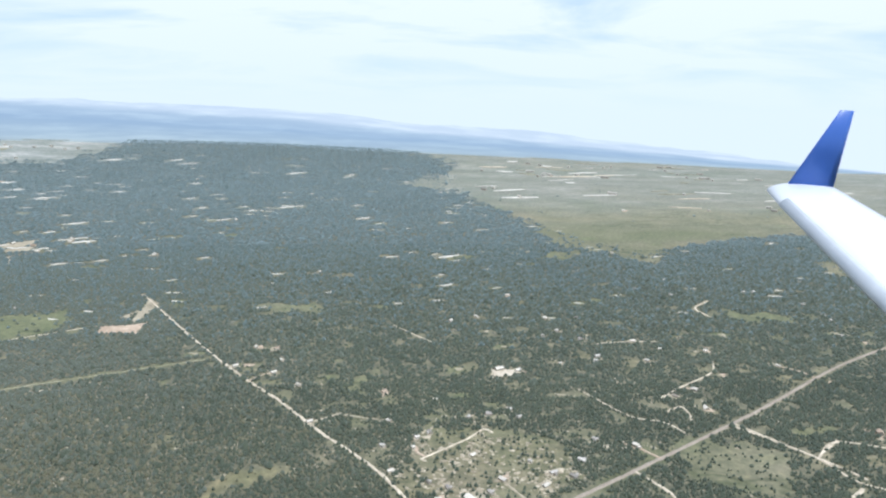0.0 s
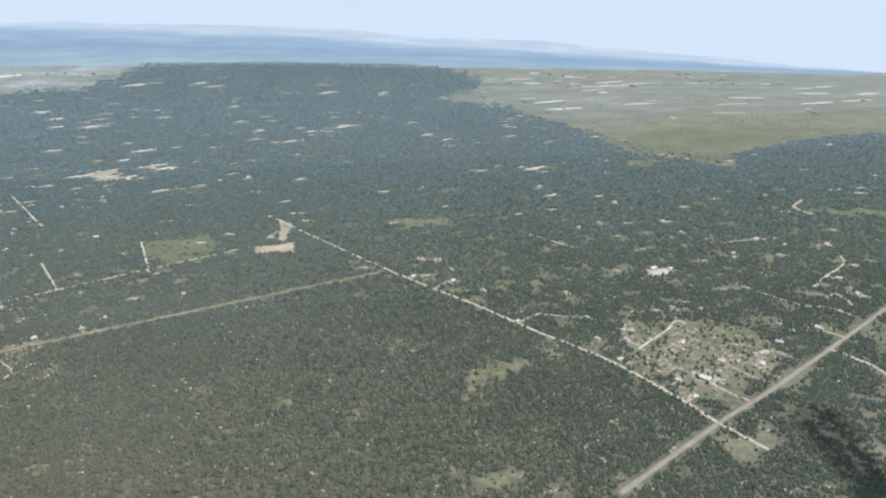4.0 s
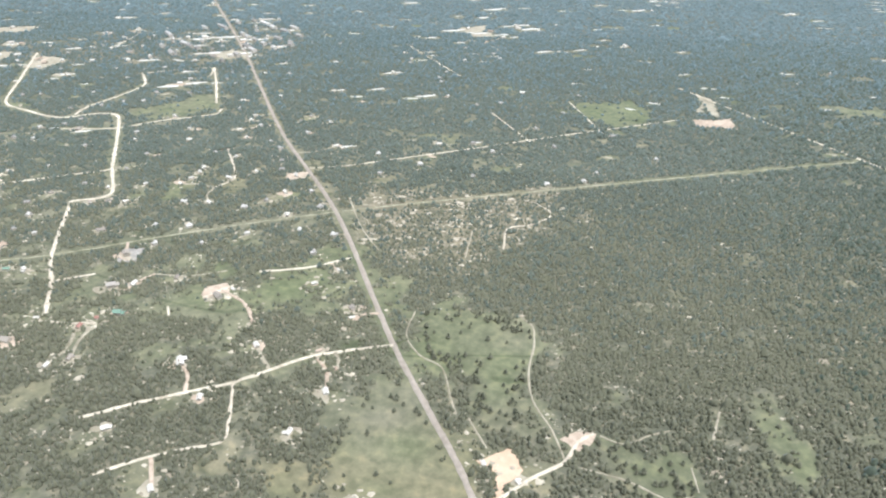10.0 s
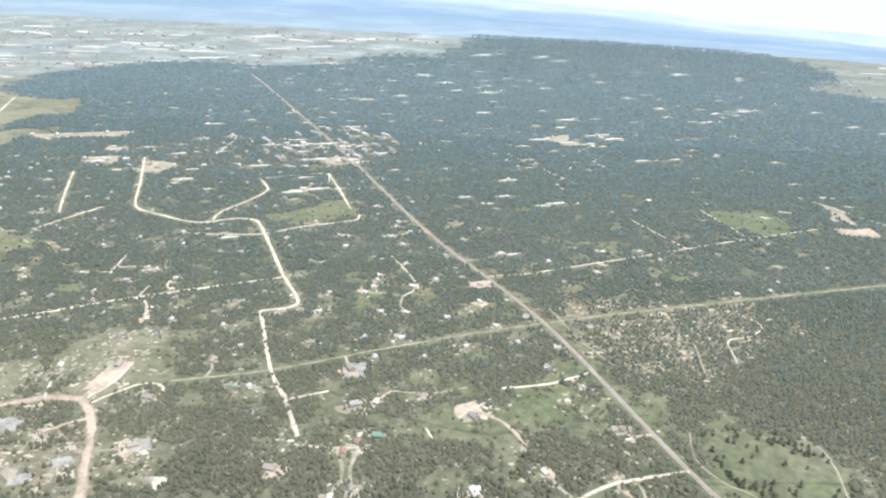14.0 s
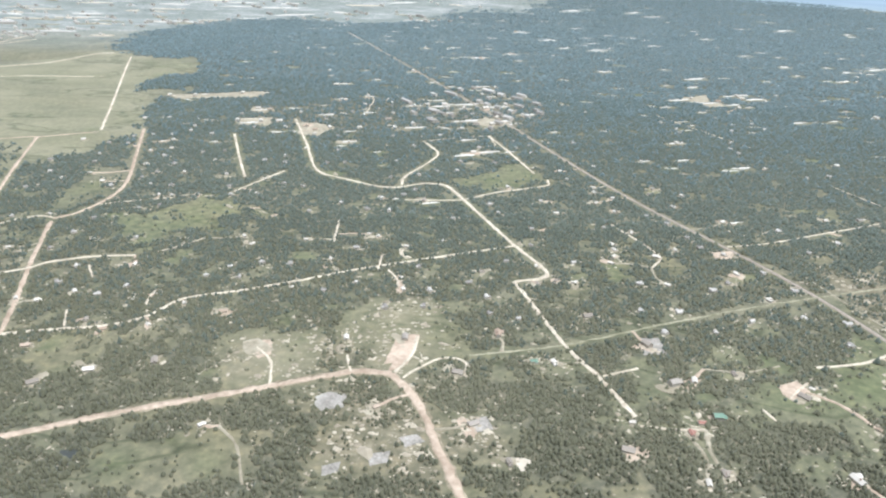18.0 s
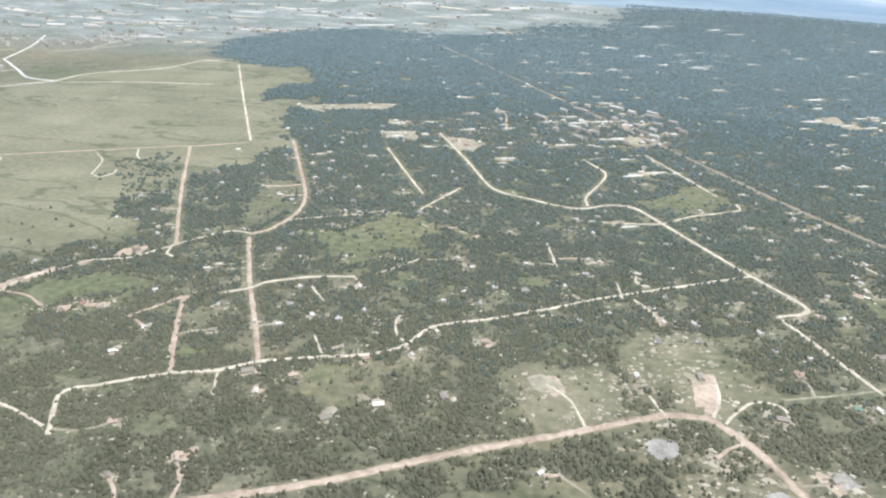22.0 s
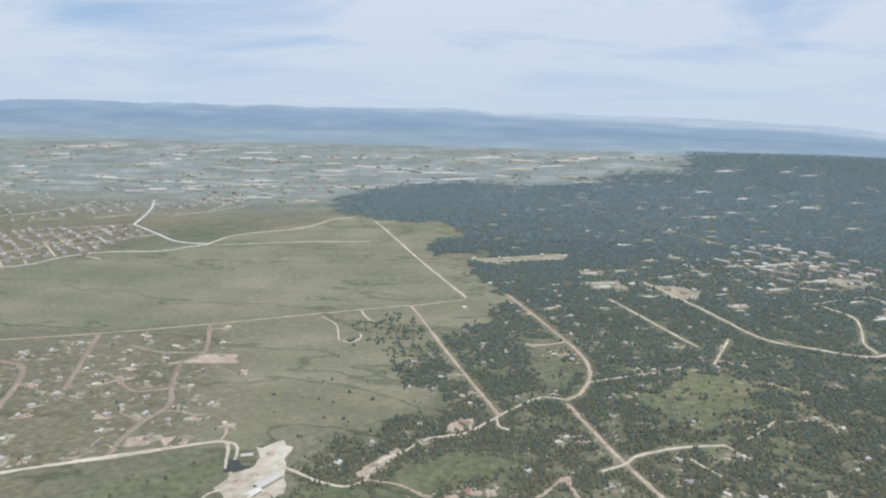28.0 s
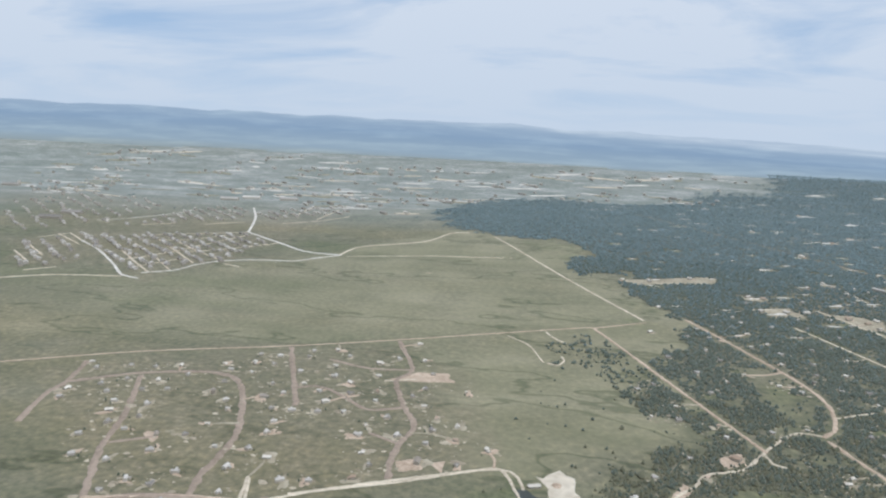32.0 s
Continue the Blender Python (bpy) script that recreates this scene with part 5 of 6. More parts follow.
# ---- roads and bare ground ----
def strip(name, width, surface, points, k):
    line = line_of(points, 2.6)
    way = np.gradient(line, axis=0)
    way /= np.linalg.norm(way, axis=1)[:, None] + 1e-9
    side = np.stack([way[:, 1], -way[:, 0]], 1)
    n = len(line)
    worn = 0.035 if surface == "asphalt" else 0.16 if surface == "grass" else 0.10 if name == "road_verge" else 0.085
    rag = 0.48 + worn * (1.4 * wave(line[:, 0], line[:, 1], 16, k) + np.random.default_rng(k).normal(size=n))
    rag2 = 0.48 + worn * (1.4 * wave(line[:, 0], line[:, 1], 15, k + 50) + np.random.default_rng(k + 1).normal(size=n))
    a, b = line + side * (width * rag)[:, None], line - side * (width * rag2)[:, None]
    top = 0.04 + 0.003 * (k % 5) if name == "road_verge" else 0.10 + 0.012 * (k % 14)
    rows = []
    for p, dz in ((a + side * 0.3, -0.3), (a, top), (line, top + 0.05), (b, top), (b - side * 0.3, -0.3)):
        rows.append(np.column_stack([p, height(p[:, 0], p[:, 1]) + dz]))
    verts = np.stack(rows, 1).reshape(-1, 3)
    base = np.arange(n - 1)[:, None] * 5 + np.arange(4)[None]
    quad = np.stack([base, base + 1, base + 6, base + 5], -1).reshape(-1, 4)
    return new(name, raw_mesh(name, verts, quad, SURFACES[surface], True))


for name, width, surface, points in list(ROADS):
    if name == "dirt_road" and width > 3.4:
        ROADS.append(("road_verge", width * 1.5, "verge", points))
SURFACES["verge"] = material("trodden_roadside_earth", (0.20, 0.165, 0.105), (0.38, 0.315, 0.22), 2.0, 0.95)
ROAD_LABELS = {"bright": "bleached new street of a suburb on the prairie", "road_verge": "strip of trodden tan earth along the road", "driveway": "short gravel driveway from the road to a house", "asphalt": "straight worn grey chip-seal road through the pines", "pale": "pale gravel road between pines and grass",
               "sand": "pinkish sandy dirt road across open ground", "dusty": "trodden reddish dirt road between scattered houses", "dirt": "narrow tan dirt track through dense pines", "grass": "mown grassy power-line track cut through the pines"}
for k, (name, width, surface, points) in enumerate(ROADS):
    tagged(strip(name, width, surface, points, k), ROAD_LABELS.get(name) or ROAD_LABELS[surface], "road", kind="structure")


def patch(name, ring, surface, k, label, fine=3.0, lift=0.05):
    p = np.array(ring + ring[:1], float)
    pts = []
    for a, b in zip(p[:-1], p[1:]):
        n = max(1, int(np.linalg.norm(b - a) / fine))
        pts += [a + (b - a) * t for t in np.linspace(0, 1, n, endpoint=False)]
    pts = np.array(pts)
    c = pts.mean(0)
    size = np.linalg.norm(pts - c, axis=1).mean()
    pts = c + (pts - c) * (1 + 0.10 * wave(pts[:, 0], pts[:, 1], size * 0.8, k) + 0.08 * wave(pts[:, 0], pts[:, 1], 4, k + 7))[:, None]
    bm = bmesh.new()
    top = lift + 0.003 * (k % 9)
    vs = [bm.verts.new((x, y, float(height(x, y)) + top)) for x, y in pts]
    lo = [bm.verts.new((c[0] + (x - c[0]) * 1.02, c[1] + (y - c[1]) * 1.02, float(height(x, y)) - 0.3)) for x, y in pts]
    f = bm.faces.new(vs)
    for i in range(len(vs)):
        bm.faces.new((vs[i - 1], lo[i - 1], lo[i], vs[i]))
    bmesh.ops.recalc_face_normals(bm, faces=bm.faces)
    bmesh.ops.triangulate(bm, faces=[f])
    me = bpy.data.meshes.new(name)
    bm.to_mesh(me)
    bm.free()
    me.materials.append(SURFACES[surface])
    return tagged(new(name, me), label, "bare ground", kind="structure")


BARE_LABELS = {"bright": "bleached gravel lot in a forest clearing", "dirt": "half grown-over dirt clearing in the woods", "pink": "freshly graded pinkish earth lot beside the road", "sand": "bare sandy clearing among pines", "white": "crushed white stone yard of a quarry", "rock": "patch of grey rubble and rock outcrop"}
for k, (surface, ring) in enumerate(BARE):
    patch("bare_ground", ring, surface, k, BARE_LABELS[surface])
# pale lots and stubble strips on the far plain
far_rng = random.Random(57)
FAR_LOTS = []
while len(FAR_LOTS) < 180:
    x, y = far_rng.uniform(-1750, 1700), far_rng.uniform(1150, 1860)
    reach = math.hypot(x, y) / float(stretch_of(x, y))
    if not 1150 < reach < 1840 or within(x, y, WOODS) or x > 0 and far_rng.random() < 0.5:
        continue
    if any(kind == "field" and within(x, y, ring) for kind, ring in OPEN):
        continue
    long, wide = far_rng.uniform(10, 48), far_rng.uniform(2.5, 8)
    turn = far_rng.choice((0.1, 0.1, -0.25, 0.35))
    ring = [(x + long * math.cos(a) * math.cos(turn) - wide * math.sin(a) * math.sin(turn), y + long * math.cos(a) * math.sin(turn) + wide * math.sin(a) * math.cos(turn))
            for a in (0.4, 1.2, 1.9, 2.8, 3.6, 4.4, 5.0, 5.9)]
    FAR_LOTS.append((x, y))
    patch("bare_ground", ring, far_rng.choice(("pale", "bright", "bright", "grass")), len(FAR_LOTS), "pale bare strip on the far plain", 12.0, 0.7)

# ---- pine woods ----
rng = np.random.default_rng(5)


def scatter(x_lo, x_hi, y_lo, y_hi, spacing, seed):
    r = np.random.default_rng(seed)
    a, b = np.meshgrid(np.arange(x_lo, x_hi, spacing), np.arange(y_lo, y_hi, spacing), indexing="ij")
    a, b = a.ravel() + r.uniform(-0.6, 0.6, a.size) * spacing, b.ravel() + r.uniform(-0.6, 0.6, b.size) * spacing
    keep = r.uniform(size=a.size) < sample(density, a, b, 0)
    return a[keep], b[keep]


def wood(name, x, y, size, sides, rings, seed, label, needles=PINE, broad=1.0):
    """Every pine of a stand as a small ragged crown of its own, joined."""
    r = np.random.default_rng(seed)
    n = len(x)
    tall = size * r.lognormal(-0.03, 0.30, n)
    wide = broad * tall * r.uniform(0.30, 0.47, n)
    turn = r.uniform(0, 6.283, n)
    parts = [np.column_stack([x + r.normal(0, 0.1, n) * wide, y + r.normal(0, 0.1, n) * wide, tall])[:, None]]
    for z, rad in rings:
        a = turn[:, None] + np.arange(sides)[None] * 6.283 / sides + r.uniform(-0.3, 0.3, (n, sides)) + z * 2
        q = wide[:, None] * rad * r.uniform(0.62, 1.30, (n, sides))
        zz = tall[:, None] * (z + r.uniform(-0.09, 0.09, (n, sides)))
        parts.append(np.stack([x[:, None] + np.cos(a) * q, y[:, None] + np.sin(a) * q, zz], -1))
    v = np.concatenate(parts, 1)
    v[..., 2] += height(x, y)[:, None]
    per = v.shape[1]
    tri = []
    for s in range(sides):
        t = (s + 1) % sides
        tri.append((0, 1 + s, 1 + t))
        for k in range(len(rings) - 1):
            o, u = 1 + k * sides, 1 + (k + 1) * sides
            tri += [(o + s, u + s, u + t), (o + s, u + t, o + t)]
    f = (np.arange(n)[:, None, None] * per + np.array(tri)[None]).reshape(-1, 3)
    return tagged(new(name, raw_mesh(name, v.reshape(-1, 3), f, needles, True)), label, "trees", kind="stuff")


NEAR_RINGS = [(0.66, 0.66), (0.14, 1.0)]
FAR_RINGS = [(0.16, 1.0)]
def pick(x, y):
    """Which pine colour stands where: warm olive close by, deep green at the flight's beginning, then greyer and bluer
    ones little by little, with haze painted into the needles.
    """
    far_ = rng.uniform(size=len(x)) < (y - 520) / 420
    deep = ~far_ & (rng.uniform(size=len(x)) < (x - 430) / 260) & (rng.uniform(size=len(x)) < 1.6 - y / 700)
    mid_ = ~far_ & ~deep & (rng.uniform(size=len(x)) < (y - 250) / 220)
    return ((PINE, ~far_ & ~deep & ~mid_, "olive green"), (PINE_HALF_HAZED, mid_, "haze-grey"), (PINE_DARK, deep, "deep green"), (PINE_HAZED, far_, "haze-blue"))


tx, ty = scatter(-640, 1250, 90, 330, 1.55, 41)
single = (tx > 225) & (tx < 400) & (ty > 110) & (ty < 300) & (sample(trees_free, tx, ty, 0) > 0.5)
alone = single & (np.cumsum(single) <= 290)
lone_x, lone_y = tx[alone], ty[alone]
tx, ty = tx[~alone], ty[~alone]
ux, uy = scatter(-700, 1400, 330, 460, 1.75, 44)
mx, my = scatter(-760, 1600, 460, 900, 2.5, 42)
close_crown = (ty + 14 * rng.normal(size=len(ty)) < 232) & (tx > -290) & (tx < 455)
for band, (x_, y_, tall_, broad_, sides_, rings_, words) in enumerate((
        (tx[close_crown], ty[close_crown], 1.75, 1.15, 5, NEAR_RINGS, "ponderosa pine forest with openings between the trees"),
        (tx[~close_crown], ty[~close_crown], 1.75, 1.2, 5, FAR_RINGS, "ponderosa pine forest on gentle knolls"),
        (ux, uy, 1.8, 1.3, 5, FAR_RINGS, "pine forest around scattered houses"),
        (mx, my, 1.75 + 0.2 * (my - 460) / 440, 1.9, 5, FAR_RINGS, "pine forest with scattered clearings"))):
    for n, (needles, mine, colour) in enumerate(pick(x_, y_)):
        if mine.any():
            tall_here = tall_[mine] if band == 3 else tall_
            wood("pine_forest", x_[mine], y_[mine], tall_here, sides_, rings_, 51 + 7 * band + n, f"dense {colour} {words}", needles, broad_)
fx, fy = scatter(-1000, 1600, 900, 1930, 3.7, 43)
# the farthest stand wears the needle colour with painted haze
wood("pine_forest", fx, fy, 1.7, 5, FAR_RINGS, 53, "distant pine forest tinted blue for haze", PINE_HAZED, 3.1)
# groves and tree rows on the far plain
px_, py_ = np.meshgrid(np.arange(-1800, 2200, 8.0), np.arange(1000, 1890, 8.0), indexing="ij")
px_, py_ = px_.ravel() + rng.uniform(-6, 6, px_.size), py_.ravel() + rng.uniform(-6, 6, px_.size)
streaks = wave(px_ * 0.35, py_, 70, 71) + 0.6 * wave(px_, py_, 60, 72)
ok = (rng.uniform(size=px_.size) < np.clip(streaks - 0.92, 0, 0.45)) & ~inside(px_, py_, WOODS) & (np.hypot(px_, py_) / stretch_of(px_, py_) < 1880)
for kind, ring in OPEN:
    if kind == "field":
        ok &= ~inside(px_, py_, ring)
ok &= ~((px_ > 600) & (rng.uniform(size=px_.size) < 0.75))
wood("tree_rows", px_[ok], py_[ok], 2.2, 5, FAR_RINGS, 54, "distant groves and tree rows on the plain", PINE_HAZED, 1.9)
# dark shrubs and young trees about the houses of the estate
yard_ = np.array([h[2:] for h in HOUSES if h[2] < -500 and h[3] < 560])
px_, py_ = np.repeat(yard_, 4, 0).T
out_, way_ = rng.uniform(2.2, 6.5, len(px_)), rng.uniform(0, 6.283, len(px_))
px_, py_ = px_ + out_ * np.cos(way_), py_ + out_ * np.sin(way_)
ok = (sample(on_road, px_, py_, 1) < 0.5) & (wave(px_, py_, 40, 151) > -0.35)
wood("garden_shrubs", px_[ok], py_[ok], 1.15, 5, FAR_RINGS, 58, "dark shrubs and young trees about new houses", PINE_DARK)
# pale stones and bits of bare earth between the trees, thickest on the rocky knolls
sx, sy = rng.uniform(-560, 900, 100000), 150 + 330 * rng.uniform(size=100000) ** 1.2
spot = np.clip(0.21 + 0.35 * wave(sx, sy, 42, 95) + 0.3 * wave(sx, sy, 15, 96) + 0.8 * sample(soft_dry, sx, sy, 0), 0, 1)
spot = np.where((sample(woods, sx, sy, 0) > 0.5) & (sample(on_road, sx, sy, 1) < 0.5) & (sample(soft_lush, sx, sy, 0) < 0.4), spot, 0)
spot = np.where((sample(trees_free, sx, sy, 0) > 0.5) & (sample(soft_dry, sx, sy, 0) < 0.25), 0, spot)
ok = rng.uniform(size=100000) < spot
sx, sy = sx[ok], sy[ok]
# clutter and turned earth about the houses
near_ = [h for h in HOUSES if h[3] < 560]
times_ = [9 if h[2] < -430 else 24 for h in near_]
hx_ = np.repeat([h[2] for h in near_], times_)
hy_ = np.repeat([h[3] for h in near_], times_)
out_ = rng.uniform(1.8, 9.5, len(hx_)) * np.where(hx_ < -430, 1.3, 1.0)
way_ = rng.uniform(0, 6.283, len(hx_))
sx, sy = np.concatenate([sx, hx_ + out_ * np.cos(way_)]), np.concatenate([sy, hy_ + out_ * np.sin(way_)])
n = len(sx)
reach = rng.lognormal(-0.85, 0.5, n) * np.where(np.arange(n) < len(sx) - len(hx_), 1.0, 1.35) * (1 + 0.7 * sample(soft_dry, sx, sy, 0))
ang = rng.uniform(0, 6.283, n)[:, None] + np.arange(5)[None] * 1.2566 + rng.uniform(-0.4, 0.4, (n, 5))
foot = reach[:, None] * rng.uniform(0.6, 1.4, (n, 5))
px_, py_ = sx[:, None] + np.cos(ang) * foot * 1.3, sy[:, None] + np.sin(ang) * foot
top_z = height(sx, sy) + 0.35 * reach
v = np.concatenate([np.stack([sx, sy, top_z], -1)[:, None], np.stack([px_, py_, np.broadcast_to((height(sx, sy) - 0.05)[:, None], px_.shape)], -1)], 1)
f = (np.arange(n)[:, None, None] * 6 + np.array([(0, 1 + i, 1 + (i + 1) % 5) for i in range(5)])[None]).reshape(-1, 3)
STONE = material("pale_tan_stone", (0.23, 0.19, 0.13), (0.58, 0.50, 0.375), 3.0, 0.95, island=0.7)
tagged(new("pale_stones", raw_mesh("pale_stones", v.reshape(-1, 3), f, STONE)), "pale tan stones and bare flecks between the pines", "stones", kind="stuff")


# ---- helpers for things ----
def part(name, bm, mat, parent, label=""):
    """Links a bmesh as one mesh under a thing or a part."""
    me = bpy.data.meshes.new(name)
    bm.to_mesh(me)
    bm.free()
    me.materials.append(mat)
    ob = new(name, me)
    ob.parent = parent
    return tagged(ob, label)


def under(name, me, parent, label=""):
    ob = new(name, me)
    ob.parent = parent
    return tagged(ob, label)


def as_mesh(name, bm, mat):
    me = bpy.data.meshes.new(name)
    bm.to_mesh(me)
    bm.free()
    me.materials.append(mat)
    return me


def ground_at(x, y):
    return float(height(x, y))


# ---- ponds ----
WATER = material("dark_still_water", (0.040, 0.043, 0.034), (0.062, 0.064, 0.050), 12.0, 0.42)
WATER.node_tree.nodes["Principled BSDF"].inputs["Specular IOR Level"].default_value = 0.5
SURFACES["water"] = WATER
for k, ring in enumerate(PONDS):
    ob = patch("pond", ring, "water", 30 + k, "dark still pond in the grassland", 2.0)
    ob["category"] = "pond"
    ob.location.z += 0.10


# ---- single pines on the open meadow ----
def pine_meshes(seed):
    r = random.Random(seed)
    tall = r.uniform(2.3, 3.5)
    bm = bmesh.new()
    base = bmesh.ops.create_cone(bm, cap_ends=True, segments=6, radius1=0.13, radius2=0.04, depth=tall * 0.9)
    bmesh.ops.translate(bm, verts=base["verts"], vec=(0, 0, tall * 0.45))
    for k in range(6):
        limb = bmesh.ops.create_cone(bm, segments=4, radius1=0.05, radius2=0.015, depth=tall * 0.24)
        m = pose(0, 0, tall * (0.3 + 0.09 * k), 0, 0, k * 137) @ pose(tall * 0.11, 0, 0, 0, 72, 0)
        bmesh.ops.transform(bm, matrix=m, verts=limb["verts"])
    trunk = as_mesh("trunk", bm, BARK)
    bm = bmesh.new()
    for k in range(13):
        f = k / 12
        z = tall * (0.22 + 0.74 * f)
        out_r = tall * 0.24 * (1 - f) ** 0.7 * r.uniform(0.7, 1.15)
        a = k * 2.4 + r.uniform(-0.4, 0.4)
        s = tall * (0.20 - 0.10 * f) * r.uniform(0.8, 1.2)
        clump = bmesh.ops.create_icosphere(bm, subdivisions=1, radius=s)
        for v in clump["verts"]:
            v.co = Vector((v.co.x * r.uniform(0.75, 1.3) + out_r * math.cos(a), v.co.y * r.uniform(0.75, 1.3) + out_r * math.sin(a),
                           v.co.z * r.uniform(0.55, 0.95) + z))
    return trunk, as_mesh("crown", bm, PINE)


KINDS = [pine_meshes(s) for s in range(7)]
tree_rng = random.Random(3)
for k, (x, y) in enumerate(zip(lone_x[:290], lone_y[:290])):
    tree = new("pine_tree")
    tree.matrix_world = pose(x, y, ground_at(x, y) - 0.05, 0, 0, tree_rng.uniform(0, 360)) @ Matrix.Scale(tree_rng.uniform(0.7, 1.1), 4)
    tagged(tree, "dark green ponderosa pine standing in open meadow grass", "tree", "pines on the meadow")
    trunk, crown = KINDS[k % 7]
    under("trunk", trunk, tree)
    under("crown", crown, tree)

# ---- houses ----
ROOFS = {"white": material("white_metal_roof", (0.50, 0.45, 0.375), (0.76, 0.69, 0.585), 2.0, 0.85, each=0.6),
         "grey": material("grey_shingle_roof", (0.23, 0.195, 0.155), (0.38, 0.325, 0.262), 1.0, 0.85, each=0.5),
         "tan": material("tan_shingle_roof", (0.32, 0.235, 0.165), (0.54, 0.42, 0.32), 1.0, 0.85, each=0.6),
         "slate": material("pale_grey_roof", (0.29, 0.25, 0.205), (0.44, 0.385, 0.32), 1.0, 0.8, each=0.4),
         "green": material("green_metal_roof", (0.15, 0.235, 0.165), (0.23, 0.32, 0.235), 1.5, 0.75, each=0.4),
         "red": material("red_shingle_roof", (0.30, 0.15, 0.11), (0.40, 0.22, 0.17), 1.0, 0.85, each=0.4)}
WALLS = material("painted_board_wall", (0.34, 0.295, 0.23), (0.58, 0.53, 0.44), 1.2, 0.85, each=0.7)
BRICK = material("chimney_brick", (0.22, 0.13, 0.10), (0.34, 0.21, 0.16), 0.3, 0.95)


def gable(bm, x0, x1, y0, y1, z0, eave, ridge, along_x, walls):
    """The walls of a gabled block, or its two roof slabs with overhang and thickness."""
    cy = (y0 + y1) / 2
    if not along_x:
        swap = Matrix(((0, 1, 0, 0), (1, 0, 0, 0), (0, 0, 1, 0), (0, 0, 0, 1)))
        x0, x1, y0, y1 = y0, y1, x0, x1
        cy = (y0 + y1) / 2
    made = []

    def quad(*pts):
        vs = [bm.verts.new(p) for p in pts]
        made.extend(vs)
        bm.faces.new(vs)

    if walls:
        for y in (y0, y1):
            quad((x0, y, z0), (x1, y, z0), (x1, y, eave), (x0, y, eave))
        for x in (x0, x1):
            quad((x, y0, z0), (x, y1, z0), (x, y1, eave), (x, cy, ridge), (x, y0, eave))
    else:
        o, t = 0.3, 0.14
        for y, s in ((y0, -1), (y1, 1)):
            slope = (ridge - eave) / abs(y - cy)
            ye, ze = y + s * o, eave - o * slope
            a = [(x0 - o, ye, ze), (x1 + o, ye, ze), (x1 + o, cy, ridge), (x0 - o, cy, ridge)]
            b = [(x, yy, z + t) for x, yy, z in a]
            quad(*b)
            quad(*a)
            quad(a[0], a[1], b[1], b[0])
            quad(a[1], a[2], b[2], b[1])
            quad(a[3], a[0], b[0], b[3])
    if not along_x:
        bmesh.ops.transform(bm, matrix=swap, verts=made)


def house_blocks(kind):
    """Blocks of a house of unit length 1 metre per metre: main block and wings."""
    if kind == 0:
        return [(-3.0, 3.0, -1.7, 1.7, 1.5, 2.5, True)]
    if kind == 1:
        return [(-3.0, 3.0, -1.5, 1.5, 1.6, 2.5, True), (0.6, 2.9, -3.2, -1.2, 1.4, 2.2, False)]
    if kind == 2:
        return [(-2.4, 2.4, -1.8, 1.8, 2.3, 3.4, True), (2.2, 4.3, -1.4, 1.4, 1.4, 2.2, True)]
    return [(-3.2, 1.2, -1.6, 1.6, 1.6, 2.6, True), (-0.9, 1.3, -3.6, 3.0, 1.7, 2.6, False), (1.1, 3.6, -1.0, 1.6, 1.4, 2.2, True)]


HOUSE_KINDS = []
for kind in range(4):
    bw, br, bc = bmesh.new(), bmesh.new(), bmesh.new()
    for n, (x0, x1, y0, y1, eave, ridge, ax_) in enumerate(house_blocks(kind)):
        gable(bw, x0, x1, y0, y1, -0.4, eave - 0.01 * n, ridge - 0.01 * n, ax_, True)
        gable(br, x0, x1, y0, y1, -0.4, eave - 0.01 * n, ridge - 0.01 * n, ax_, False)
    ch = bmesh.ops.create_cube(bc, size=1.0)
    bmesh.ops.transform(bc, matrix=pose(-1.2, 0.5, 2.5) @ Matrix.Diagonal((0.45, 0.45, 1.4, 1)), verts=ch["verts"])
    for b in (bw, br, bc):
        bmesh.ops.recalc_face_normals(b, faces=b.faces)
    roofs = {}
    for colour in ROOFS:
        roofs[colour] = as_mesh("roof", br.copy(), ROOFS[colour])
    HOUSE_KINDS.append((as_mesh("wall", bw, WALLS), roofs, as_mesh("chimney", bc, BRICK)))

YARDS = []
yr = np.random.default_rng(77)
for k in range(8):
    n = 22
    a = np.arange(n) * 6.283 / n
    rr = 1 + 0.26 * np.sin(a * 2 + k) + 0.2 * np.sin(a * 3 + 2 * k) + 0.07 * np.sin(a * 5 + 3 * k) + yr.uniform(-0.14, 0.14, n)
    v = [(r_ * math.cos(t) * 1.2, r_ * math.sin(t) * 0.85, 0.06) for r_, t in zip(rr, a)]
    lo = [(x * 1.04, y * 1.04, -0.25) for x, y, z in v]
    me = bpy.data.meshes.new("yard")
    me.from_pydata(v + lo, [], [list(range(n))] + [(i, i + n, (i + 1) % n + n, (i + 1) % n) for i in range(n)])
    me.materials.append((DIRT, SAND, DIRT)[k % 3] if k < 6 else BRIGHT)
    YARDS.append(me)

